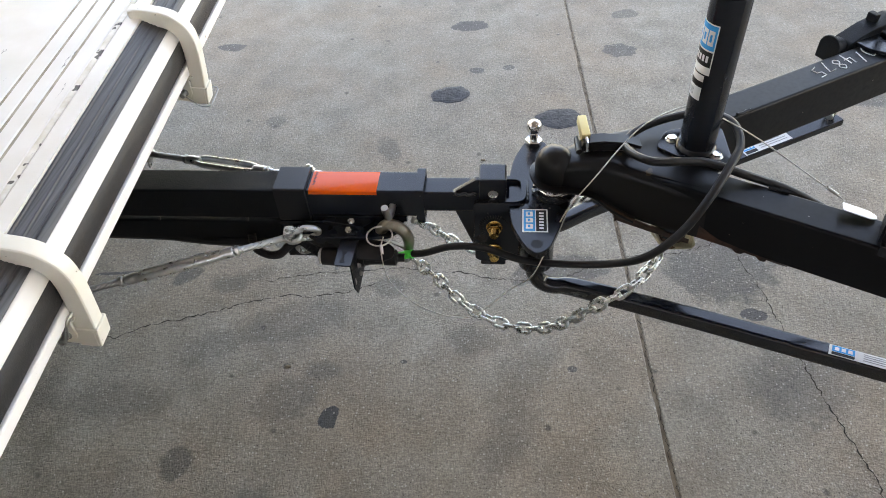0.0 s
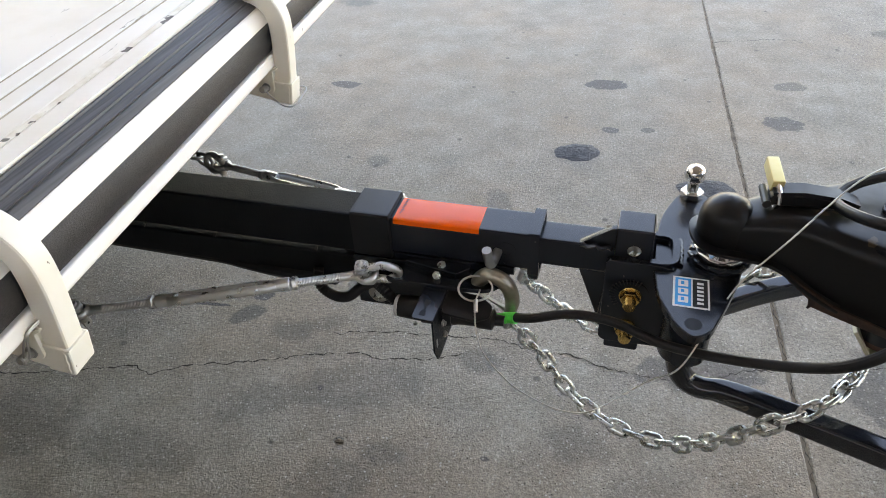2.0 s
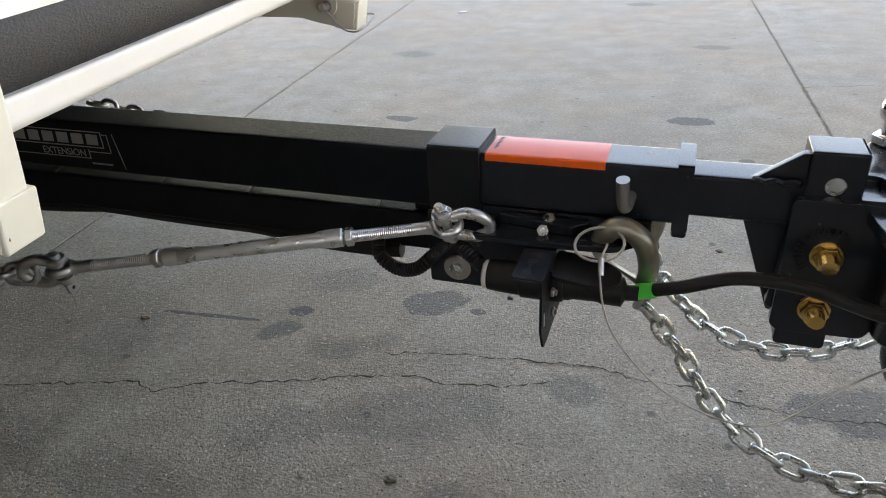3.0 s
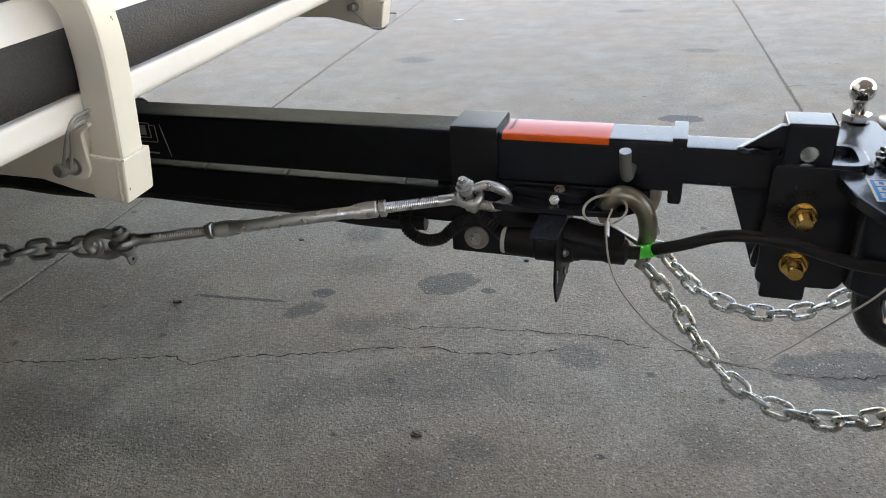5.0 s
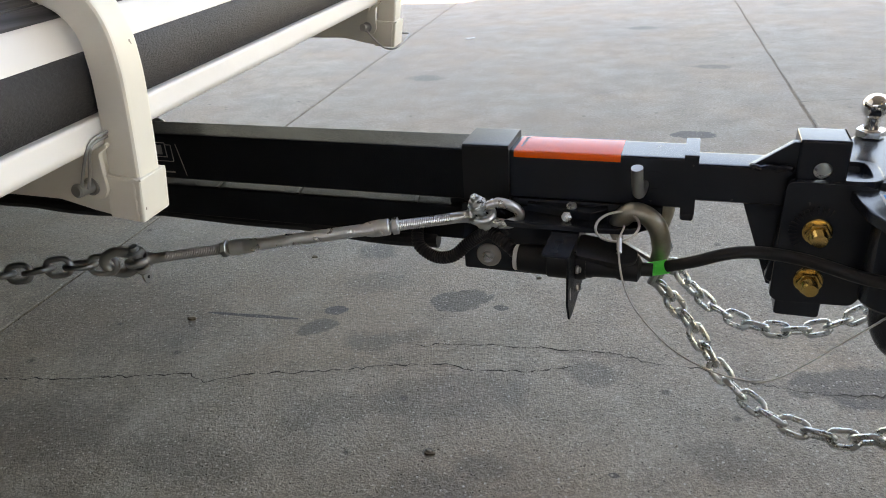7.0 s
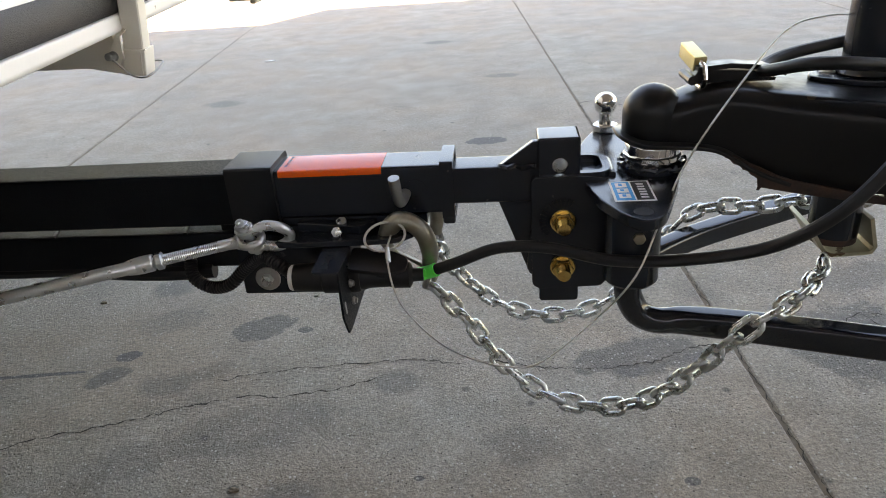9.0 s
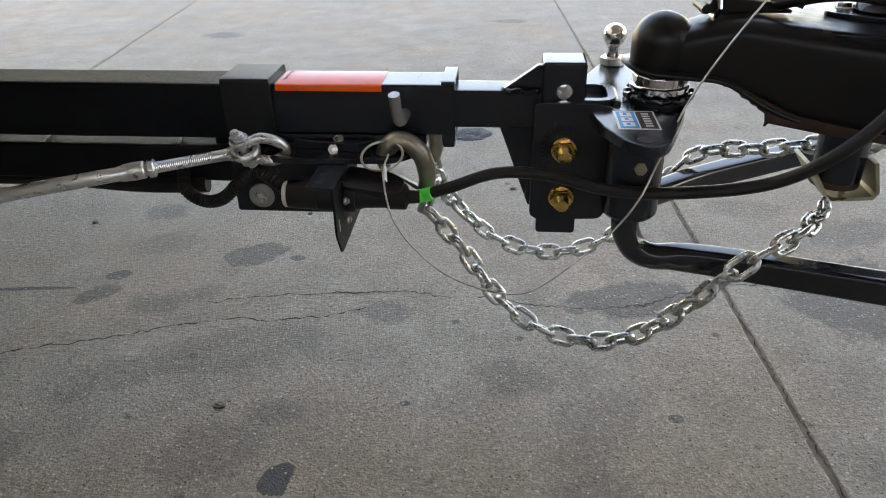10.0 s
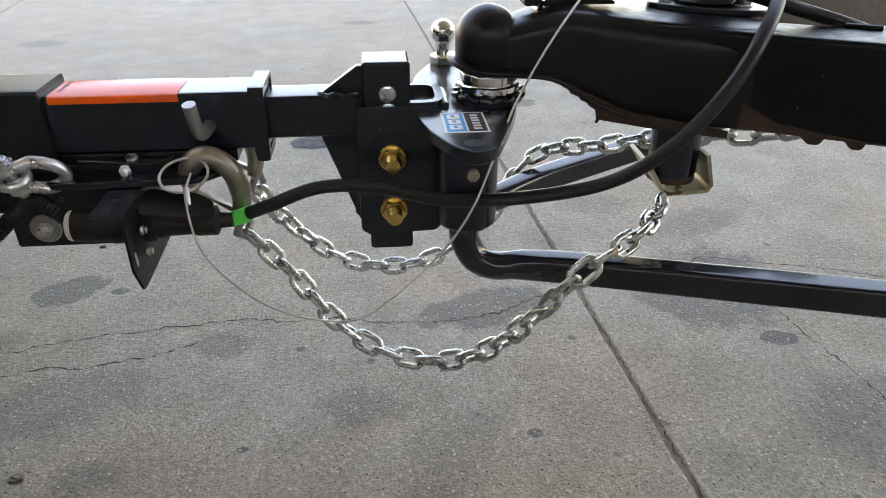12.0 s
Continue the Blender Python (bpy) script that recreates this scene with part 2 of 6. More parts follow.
CHIPPED_EDGE = worn("chipped_white_edge_paint", (0.8, 0.78, 0.72), (0.6, 0.55, 0.44), (0.4, 0.6), scale=30, fine=120, bump=0.1, chips=(24, 0.6, (0.09, 0.08, 0.07)))
DECK_LINE = worn("grimy_deck_groove", (0.3, 0.265, 0.19), (0.56, 0.52, 0.42), (0.5, 0.7), scale=16, fine=120, bump=0.1)
CRACK_DARK = worn("open_crack_shadow_dirt", (0.014, 0.011, 0.008), (0.04, 0.032, 0.024), (0.85, 0.95), scale=60, bump=0.2)
UNDERCOAT = worn("black_underbody_coating", (0.012, 0.012, 0.012), (0.03, 0.027, 0.024), (0.7, 0.9), scale=5, fine=90, bump=0.3, dist=0.002, spec=0.2)
CHALK = worn("white_paint_marker", (0.7, 0.7, 0.7), (0.55, 0.55, 0.55), (0.6, 0.7), scale=90)
DIRT = worn("dirt_filled_joint", (0.12, 0.09, 0.06), (0.24, 0.19, 0.135), (0.8, 0.95), scale=30, fine=250, bump=0.4, dist=0.003)


def chipped_white():
    """White deck paint with scratches down to grey metal and tan weathering along the ribs."""
    m, n, l, b = material("scuffed_white_deck_paint")
    big = noise_node(n, l, 7, 5)
    geo = n.new("ShaderNodeNewGeometry")
    mp = n.new("ShaderNodeMapping")
    mp.inputs["Scale"].default_value = (60, 9, 40)
    l.new(geo.outputs["Position"], mp.inputs["Vector"])
    chips = noise_node(n, l, 1.0, 6, 0.65, mp.outputs[0])
    col = mix(n, l, ramp(n, l, big.outputs[0], [(0.4, grey(0)), (0.75, grey(1))]), (0.82, 0.8, 0.76), (0.72, 0.69, 0.62))
    col = mix(n, l, ramp(n, l, chips.outputs[0], [(0.69, grey(0)), (0.72, grey(1))]), col, (0.16, 0.15, 0.14))
    l.new(col, b.inputs["Base Color"])
    b.inputs["Roughness"].default_value = 0.42
    bumped(n, l, b, chips.outputs[0], 0.1, 0.001)
    return m


def bumper_rubber():
    """Dark vinyl with a fine wrinkled grain that runs along the bumper."""
    m, n, l, b = material("grained_black_vinyl")
    geo = n.new("ShaderNodeNewGeometry")
    mp = n.new("ShaderNodeMapping")
    mp.inputs["Scale"].default_value = (480, 300, 560)
    l.new(geo.outputs["Position"], mp.inputs["Vector"])
    grain = noise_node(n, l, 1.0, 4, 0.6, mp.outputs[0])
    big = noise_node(n, l, 6, 4)
    col = mix(n, l, ramp(n, l, big.outputs[0], [(0.35, grey(0)), (0.7, grey(1))]), (0.013, 0.0125, 0.014), (0.026, 0.023, 0.0235))
    l.new(col, b.inputs["Base Color"])
    l.new(ramp(n, l, grain.outputs[0], [(0.3, grey(0.45)), (0.7, grey(0.65))]), b.inputs["Roughness"])
    bumped(n, l, b, grain.outputs[0], 0.8, 0.0015)
    return m


def grooved_rubber():
    """Faded black rubber, streaked lengthwise."""
    m, n, l, b = material("faded_black_rubber")
    geo = n.new("ShaderNodeNewGeometry")
    mp = n.new("ShaderNodeMapping")
    mp.inputs["Rotation"].default_value = (0, 0, radians(-3))
    mp.inputs["Scale"].default_value = (260, 3, 90)
    l.new(geo.outputs["Position"], mp.inputs["Vector"])
    streak = noise_node(n, l, 1.0, 4, 0.6, mp.outputs[0])
    l.new(ramp(n, l, streak.outputs[0], [(0.3, (0.018, 0.018, 0.021)), (0.7, (0.075, 0.075, 0.083))]), b.inputs["Base Color"])
    b.inputs["Roughness"].default_value = 0.5
    bumped(n, l, b, streak.outputs[0], 0.25, 0.001)
    return m


DECK_WHITE, VINYL, FADED_RUBBER = chipped_white(), bumper_rubber(), grooved_rubber()

# oil and gum stains, a gouge and painted shade on the concrete: x, y, half length, half width, turn in degrees,
# strength
# the broad pair at x -0.82, -0.95 also paints in the camper's shade
# the long thin one at x -0.64 is a gouge's dark line
STAINS_AND_SHADE = [
    (0.195, 1.074, 0.072, 0.052, 12, 0.5), (0.239, 1.574, 0.075, 0.045, 8, 0.8), (0.816, 1.372, 0.065, 0.05, 0, 0.7),
    (-0.711, 1.422, 0.06, 0.03, 0, 0.75), (0.974, 0.259, 0.15, 0.13, 30, 0.58), (1.072, -0.11, 0.12, 0.11, 0, 0.4),
    (1.023, 0.091, 0.032, 0.022, 0, 0.85), (0.009, -0.246, 0.025, 0.031, -15, 0.95), (-0.306, -0.374, 0.04, 0.042, 0, 0.55),
    (0.574, 0.929, 0.088, 0.048, 4, 0.5), (0.86, 1.656, 0.06, 0.035, 20, 0.55), (0.284, 1.235, 0.03, 0.02, 0, 0.75), (0.399, 1.254, 0.024, 0.016, 0, 0.65),
    (-0.401, 0.912, 0.04, 0.04, 0, 0.4), (0.019, 0.755, 0.035, 0.075, 20, 0.4), (-0.214, 0.348, 0.07, 0.045, 25, 0.62),
    (-0.483, 0.53, 0.052, 0.045, 0, 0.5), (-0.472, 0.182, 0.045, 0.028, 40, 0.6), (-0.462, 0.25, 0.026, 0.018, 20, 0.8),
    (-0.12, 0.338, 0.016, 0.011, 0, 0.7), (0.55, 0.226, 0.13, 0.06, 10, 0.59), (0.098, 0.158, 0.055, 0.04, 0, 0.4), (1.06, 0.514, 0.12, 0.06, 20, 0.4),
    (-0.64, 0.188, 0.13, 0.006, 6, 0.85), (-0.34, 0.157, 0.06, 0.04, 0, 0.35), (-0.27, 0.194, 0.05, 0.03, 30, 0.3), (0.33, -0.016, 0.07, 0.05, 0, 0.3),
    (-0.12, -0.108, 0.013, 0.01, 0, 0.6), (-0.1, -0.2, 0.09, 0.06, 30, 0.3), (-0.12, -0.46, 0.06, 0.05, 0, 0.35), (0.569, -0.089, 0.012, 0.009, 0, 0.7), (0.165, -0.084, 0.009, 0.006, 0, 0.7),
    (1.606, 1.042, 0.09, 0.05, 0, 0.6), (-0.82, -0.24, 0.2, 0.1, 10, 0.34), (-0.95, 0.12, 0.3, 0.16, 0, 0.3), (1.35, -0.35, 0.2, 0.13, 40, 0.35), (-0.423, 0.383, 0.09, 0.05, 20, 0.3), (-1.0, 2.3, 0.1, 0.06, 0, 0.5), (0.3, 2.6, 0.09, 0.05, 0, 0.5), (1.3, 2.2, 0.1, 0.05, 0, 0.5), (-0.1, 3.6, 0.1, 0.06, 0, 0.5),
    (-0.14, 0.03, 0.16, 0.07, 18, 0.33), (-0.33, -0.06, 0.1, 0.05, 30, 0.28), (-0.03, -0.12, 0.05, 0.03, 0, 0.38), (0.42, -0.28, 0.11, 0.06, 60, 0.24), (0.93, 0.34, 0.09, 0.045, 12, 0.42), (0.86, 0.62, 0.1, 0.05, 0, 0.3), (-0.52, -0.22, 0.14, 0.06, 0, 0.26)]


def concrete():
    """Old forecourt concrete: clouded grey-tan, sanded surface with specks, spotted with oil."""
    m, n, l, b = material("stained_forecourt_concrete")
    pos = n.new("ShaderNodeNewGeometry").outputs["Position"]
    cloud, mid = noise_node(n, l, 1.1, 5, 0.6, pos), noise_node(n, l, 7.5, 6, 0.62, pos)
    sand, fine = noise_node(n, l, 105, 4, 0.7, pos), noise_node(n, l, 230, 3, 0.7, pos)
    col = ramp(n, l, mid.outputs[0], [(0.36, (0.215, 0.182, 0.146)), (0.5, (0.268, 0.231, 0.189)), (0.64, (0.318, 0.278, 0.232))])
    col = mix(n, l, ramp(n, l, cloud.outputs[0], [(0.42, grey(0.0)), (0.62, grey(0.4))]), col, (0.21, 0.184, 0.153))
    tint = noise_node(n, l, 2.3, 3, 0.5, pos)
    col = mix(n, l, 1.0, col, ramp(n, l, tint.outputs[0], [(0.36, (0.955, 1.0, 1.025)), (0.5, (1.0, 1.0, 1.0)), (0.62, (1.05, 0.99, 0.94))]), "MULTIPLY")
    spots = n.new("ShaderNodeTexVoronoi")
    spots.inputs["Scale"].default_value = 8.5
    l.new(pos, spots.inputs["Vector"])
    col = mix(n, l, ramp(n, l, spots.outputs["Distance"], [(0.045, grey(0.7)), (0.085, grey(0.0))]), col, (0.06, 0.053, 0.047))
    drips = noise_node(n, l, 3.2, 4, 0.55, pos)
    col = mix(n, l, ramp(n, l, drips.outputs[0], [(0.58, grey(0.0)), (0.7, grey(0.35))]), col, (0.13, 0.115, 0.1))
    # stains and painted shade, each an uneven ellipse
    warp, edge = noise_node(n, l, 24, 5, 0.65, pos), None
    edge = n.new("ShaderNodeMath")
    edge.operation = "MULTIPLY_ADD"
    l.new(warp.outputs[0], edge.inputs[0])
    edge.inputs[1].default_value, edge.inputs[2].default_value = 1.3, -0.65
    total = None
    for x, y, rx, ry, turn, power in STAINS_AND_SHADE:
        mp = n.new("ShaderNodeMapping")
        mp.vector_type = "TEXTURE"
        mp.inputs["Location"].default_value = (x, y, 0)
        mp.inputs["Rotation"].default_value = (0, 0, radians(turn))
        mp.inputs["Scale"].default_value = (rx, ry, 1)
        l.new(pos, mp.inputs["Vector"])
        ln = n.new("ShaderNodeVectorMath")
        ln.operation = "LENGTH"
        l.new(mp.outputs[0], ln.inputs[0])
        ad = n.new("ShaderNodeMath")
        ad.operation = "ADD"
        l.new(ln.outputs["Value"], ad.inputs[0])
        l.new(edge.outputs[0], ad.inputs[1])
        mr = n.new("ShaderNodeMapRange")
        mr.interpolation_type = "SMOOTHSTEP"
        mr.inputs["From Min"].default_value, mr.inputs["From Max"].default_value = (0.9, 1.0) if power > 0.6 else ((0.8, 1.1) if power > 0.5 else (0.6, 1.2))
        mr.inputs["To Min"].default_value, mr.inputs["To Max"].default_value = power, 0.0
        l.new(ad.outputs[0], mr.inputs["Value"])
        if total is None:
            total = mr.outputs[0]
        else:
            mx = n.new("ShaderNodeMath")
            mx.operation = "MAXIMUM"
            l.new(total, mx.inputs[0])
            l.new(mr.outputs[0], mx.inputs[1])
            total = mx.outputs[0]
    col = mix(n, l, total, col, (0.05, 0.051, 0.056))
    # sand grain, worn-out stones and small pits show through the stains as well
    col = mix(n, l, 1.0, col, ramp(n, l, sand.outputs[0], [(0.34, grey(0.74)), (0.5, grey(1.0)), (0.66, grey(1.27))]), "MULTIPLY")
    col = mix(n, l, 1.0, col, ramp(n, l, fine.outputs[0], [(0.32, grey(0.75)), (0.5, grey(1.0)), (0.68, grey(1.3))]), "MULTIPLY")
    specks = n.new("ShaderNodeTexVoronoi")
    specks.inputs["Scale"].default_value = 135
    l.new(pos, specks.inputs["Vector"])
    few = n.new("ShaderNodeSeparateColor")
    l.new(specks.outputs["Color"], few.inputs[0])
    stone = mix(n, l, 1.0, ramp(n, l, specks.outputs["Distance"], [(0.2, grey(0.6)), (0.34, grey(0.0))]), ramp(n, l, few.outputs[0], [(0.6, grey(0.0)), (0.68, grey(1.0))]), "MULTIPLY")
    col = mix(n, l, stone, col, ramp(n, l, few.outputs[1], [(0.0, (0.3, 0.26, 0.21)), (0.5, (0.46, 0.42, 0.36)), (1.0, (0.58, 0.55, 0.5))]))
    pits = n.new("ShaderNodeTexVoronoi")
    pits.inputs["Scale"].default_value = 75
    l.new(pos, pits.inputs["Vector"])
    hole = ramp(n, l, pits.outputs["Distance"], [(0.08, grey(0.75)), (0.15, grey(0.0))])
    col = mix(n, l, hole, col, (0.05, 0.042, 0.035))
    l.new(col, b.inputs["Base Color"])
    l.new(ramp(n, l, mid.outputs[0], [(0.3, grey(0.62)), (0.7, grey(0.82))]), b.inputs["Roughness"])
    b.inputs["Specular IOR Level"].default_value = 0.38
    hgt = mix(n, l, 0.6, sand.outputs[0], fine.outputs[0])
    hgt = mix(n, l, hole, hgt, (0.0, 0.0, 0.0))
    bumped(n, l, b, hgt, 1.0, 0.0045)
    return m


CONCRETE = concrete()
PLASTER = worn("painted_canopy_metal", (0.27, 0.275, 0.285), (0.22, 0.225, 0.235), (0.5, 0.7), scale=2, fine=40)
# blue-grey, to cool what black paint reflects from the unseen walls
BLOCKER_WALL = worn("blue_grey_blocker_wall", (0.27, 0.3, 0.34), (0.22, 0.245, 0.285), (0.7, 0.9), scale=3, fine=60)

# ---- setting ----
ground = obj("ground", box((-400, -400, -0.5), (400, 400, -0.0026)), DIRT, None, 0)
tagged(ground, "stained concrete forecourt ground with dirt-filled joints", "ground", kind="structure")
# unseen roof; its stepped edge is shaped to throw the ground's shadow line
canopy = obj("ceiling", prism([(-6.5, -9), (8.5, -9), (8.5, 2.45), (0.71, 2.61), (-0.8, 2.56), (-1.17, 1.84), (-6.5, 1.84)], 4.4, 4.75, "z"), PLASTER, None, 0)
tagged(canopy, "grey flat canopy roof over the forecourt", "canopy", kind="structure")
# three unseen walls added to block low light from behind and both sides
wall = obj("blocker_wall_south", box((-6.8, -9.3, -0.3), (8.8, -9.0, 3.8)), BLOCKER_WALL, None, 0)
tagged(wall, "unseen blue-grey wall added to keep the south side dark", "wall", kind="structure")
side_blocker = obj("blocker_wall_west", box((-6.8, -9.0, -0.3), (-6.5, 4.2, 4.75)), BLOCKER_WALL, None, 0)
tagged(side_blocker, "unseen blue-grey side wall added to block low sky light", "wall", kind="structure")
side_blocker = obj("blocker_wall_east", box((8.5, -9.0, -0.3), (8.8, -3.5, 4.75)), BLOCKER_WALL, None, 0)
tagged(side_blocker, "unseen blue-grey side wall added to block low sky light", "wall", kind="structure")


# ---- the hitch extension under the camper ----
MID = 0.034                                # the hitch's middle line in y


def square_tube(x0, x1, y0, y1, z0, z1, wall=0.006, r=0.006):
    """An open square tube along x with rounded edges."""
    outer = rounded([(y0, z0), (y1, z0), (y1, z1), (y0, z1)], r, 3)
    inner = rounded([(y0 + wall, z0 + wall), (y1 - wall, z0 + wall), (y1 - wall, z1 - wall), (y0 + wall, z1 - wall)], r * 0.6, 3)
    bm = bmesh.new()
    rings = [[bm.verts.new((x, *p)) for p in line] for x, line in ((x0, outer), (x1, outer), (x1, inner), (x0, inner))]
    n = len(outer)
    for a, b in zip(rings, rings[1:] + rings[:1]):
        for k in range(n):
            bm.faces.new((a[k], a[(k + 1) % n], b[(k + 1) % n], b[k]))
    return bm


def bolt(parent, at, way, r, head, shank, mat, name="bolt", washer=0.0, washer_mat=None):
    """A hex bolt or nut with an end of thread that stands out of it, as a part of parent."""
    m = facing(at, way)
    bm = hexagon(r, 0, head, m)
    if shank:
        rr = r * 0.62
        merge(bm, lathe([(rr, head * 0.5), (rr, head + shank * 0.85), (rr * 0.8, head + shank), (0, head + shank)], m, 16))
    ob = part(name, bm, mat, parent)
    if washer:
        part("washer", lathe([(washer, -0.003), (washer, 0.0005), (washer * 0.92, 0.0015), (0, 0.0015)], m, 28), washer_mat or mat, parent)
    return ob


extension = thing("hitch_extension", (-0.6, MID, 0.3), "long black powder-coated double-tube hitch extension under the camper bumper", "hitch extension")
part("upper_tube", square_tube(-2.2, -0.02, -0.002, 0.068, 0.393, 0.470), BLACK_POWDER, extension)
part("lower_tube", square_tube(-2.2, -0.03, 0.0, 0.068, 0.327, 0.381), BLACK_POWDER, extension)
for x in (-0.72, -0.52, -0.37, -0.17):
    part("weld_seam", prism([(x, 0.06), (x + 0.005, 0.06), (x + 0.022, 0.0005), (x + 0.017, 0.0005)], 0.3805, 0.3832, "z"), BLACK_LABEL_AND_HOLE, extension)
for x in (-2.0, -1.2, -0.1):
    part("spacer", box((x, 0.012, 0.381), (x + 0.06, 0.056, 0.393)), BLACK_POWDER, extension)
part("sleeve", square_tube(-0.072, -0.006, -0.008, 0.073, 0.392, 0.479, 0.009, 0.008), SLEEVE_BLACK, extension, "black receiver sleeve at the tube's end")
part("mounting_plate", prism(rounded([(-0.076, 0.286), (0.078, 0.286), (0.078, 0.392), (-0.076, 0.392)], 0.004), -0.008, 0.0, "y", 0.001, 1), BLACK_PAINT, extension)
bolt(extension, (-0.038, -0.009, 0.311), (0, -1, 0), 0.0095, 0.008, 0.006, ZINC, "plate_bolt", 0.0185, ZINC_DULL)
# printed name plate on the upper tube, drawn as plain shapes but for its second line
PX, PZ = 0.047, -0.003
def print_plate(name, outline):
    part(name, prism([(x + PX, z + PZ) for x, z in outline], -0.0026, -0.0021, "y"), GREY_PRINT, extension)


def rect(x0, z0, x1, z1):
    return [(x0, z0), (x1, z0), (x1, z1), (x0, z1)]


for r_ in ((-0.86, 0.434, -0.63, 0.4355), (-0.86, 0.458, -0.63, 0.4595), (-0.6315, 0.434, -0.63, 0.4595), (-0.86, 0.416, -0.66, 0.4172), (-0.6612, 0.416, -0.66, 0.431),
           (-0.62, 0.428, -0.6188, 0.456), (-0.66, 0.4268, -0.62, 0.428), (-0.63, 0.4548, -0.62, 0.456), (-0.66, 0.4075, -0.622, 0.41)):
    print_plate("print_frame", rect(*r_))
for k in range(7):
    x = -0.66 - k * 0.028
    print_plate("print_bar", [(x, 0.4385), (x + 0.021, 0.4385), (x + 0.0225, 0.4548), (x + 0.0015, 0.4548)])
print_plate("print_line", [(-0.6, 0.404), (-0.599, 0.404), (-0.609, 0.458), (-0.61, 0.458)])


def lettering(body, size, m, material, parent):
    """Printed letters as a thin mesh lying in the plane of m."""
    cu = bpy.data.curves.new("lettering", "FONT")
    cu.body, cu.size, cu.extrude, cu.align_x = body, size, 0.0002, "RIGHT"
    tmp = bpy.data.objects.new("lettering", cu)
    me = bpy.data.meshes.new_from_object(tmp)
    bm = bmesh.new()
    bm.from_mesh(me)
    bmesh.ops.transform(bm, matrix=m, verts=bm.verts)
    bpy.data.objects.remove(tmp)
    bpy.data.curves.remove(cu)
    bpy.data.meshes.remove(me)
    return part("lettering", bm, material, parent, "pale printed lettering", 0)


lettering("EXTENSION", 0.0155, Matrix.Translation((-0.667 + PX, -0.0024, 0.4192 + PZ)) @ pose(0, 0, 0, 90, 0, 0), GREY_PRINT, extension)

loom_pts = [Vector((x, 0.012 + 0.01 * math.sin(x * 9), 0.325 - 0.006 * abs(math.sin(x * 11 + 0.7)))) for x in np.linspace(-2.0, -0.12, 70)]
loom = thing("cable_loom", (-0.6, 0, 0.31), "black corrugated cable loom sagging under the lower hitch tube", "cable")
part("loom", sweep(loom_pts, 0.012, 10), PLASTIC, loom)

extender = thing("receiver_tube", (0.1, MID, 0.4), "black square receiver tube with an orange label, slid into the sleeve", "receiver tube")
part("tube", square_tube(-0.05, 0.238, 0.0, 0.066, 0.401, 0.4705), BLACK_PAINT, extender)
collar = square_tube(0.222, 0.2395, -0.005, 0.071, 0.394, 0.4765, 0.0055, 0.005)
merge(collar, box((0.222, -0.005, 0.386), (0.2395, 0.05, 0.400), 0.004))
part("collar", collar, BLACK_PAINT, extender, "raised square end collar")
label_bm = bmesh.new()
line = [(0.0658, 0.4645), (0.0655, 0.469), (0.0625, 0.4709), (0.004, 0.4709), (0.0006, 0.469), (-0.0004, 0.4655), (-0.0004, 0.4615)]
lo_, hi_ = [label_bm.verts.new((0.0, *p)) for p in line], [label_bm.verts.new((0.143, *p)) for p in line]
for k in range(len(line) - 1):
    label_bm.faces.new((lo_[k], lo_[k + 1], hi_[k + 1], hi_[k]))
orange_label = part("orange_label", label_bm, ORANGE, extender, "bright orange warning label wrapped over the tube's edge")
for k in range(9):
    part("print_bar", box((0.006 + 0.0, 0.018 + k * 0.0048, 0.4708), (0.0085 + (k % 3) * 0.0012, 0.0205 + k * 0.0048, 0.4712)), BLACK_LABEL_AND_HOLE, orange_label)

pin = thing("hitch_pin", (0.17, 0.0, 0.436), "bent steel hitch pin through the receiver tube", "hitch pin")
part("rod", sweep(smooth_line([(0.174, 0.03, 0.433), (0.173, -0.012, 0.4325), (0.1715, -0.032, 0.4335), (0.1702, -0.042, 0.4395), (0.1692, -0.048, 0.452), (0.168, -0.0545, 0.475)], 5), 0.0074, 18), ZINC_DULL, pin)
part("hole_rim", lathe([(0.016, 0), (0.016, 0.002), (0.0085, 0.002), (0.0085, 0)], facing((0.187, 0.0005, 0.436), (0, -1, 0)), 24), BLACK_PAINT, pin)

# flat chain bar welded under the receiver tube
chain_bar = thing("chain_bar", (0.06, 0, 0.385), "black flat steel bar under the receiver tube for the safety chains", "chain bar")
bar_outline = rounded([(-0.035, 0.06), (-0.035, -0.03), (0.0, -0.052), (0.12, -0.05), (0.165, -0.046), (0.192, -0.02), (0.192, 0.085), (0.16, 0.11), (0.0, 0.11)], 0.012)
part("plate", prism(bar_outline, 0.379, 0.387, "z", 0.0012, 1), BLACK_PAINT, chain_bar)
part("web", box((-0.005, 0.0, 0.387), (0.2, 0.066, 0.4008), 0.001, 1), BLACK_PAINT, chain_bar)
part("cover_strip", prism([(0.02, -0.012), (0.11, -0.03), (0.13, -0.012), (0.13, 0.0), (0.02, 0.0)], 0.387, 0.3985, "z", 0.001, 1), BLACK_PAINT, chain_bar)
bolt(chain_bar, (0.079, -0.03, 0.3915), (0, -1, 0.35), 0.0074, 0.005, 0.002, ZINC, "screw")
bolt(chain_bar, (0.083, -0.014, 0.3985), (0, -0.3, 1), 0.0074, 0.005, 0.0, ZINC, "screw")

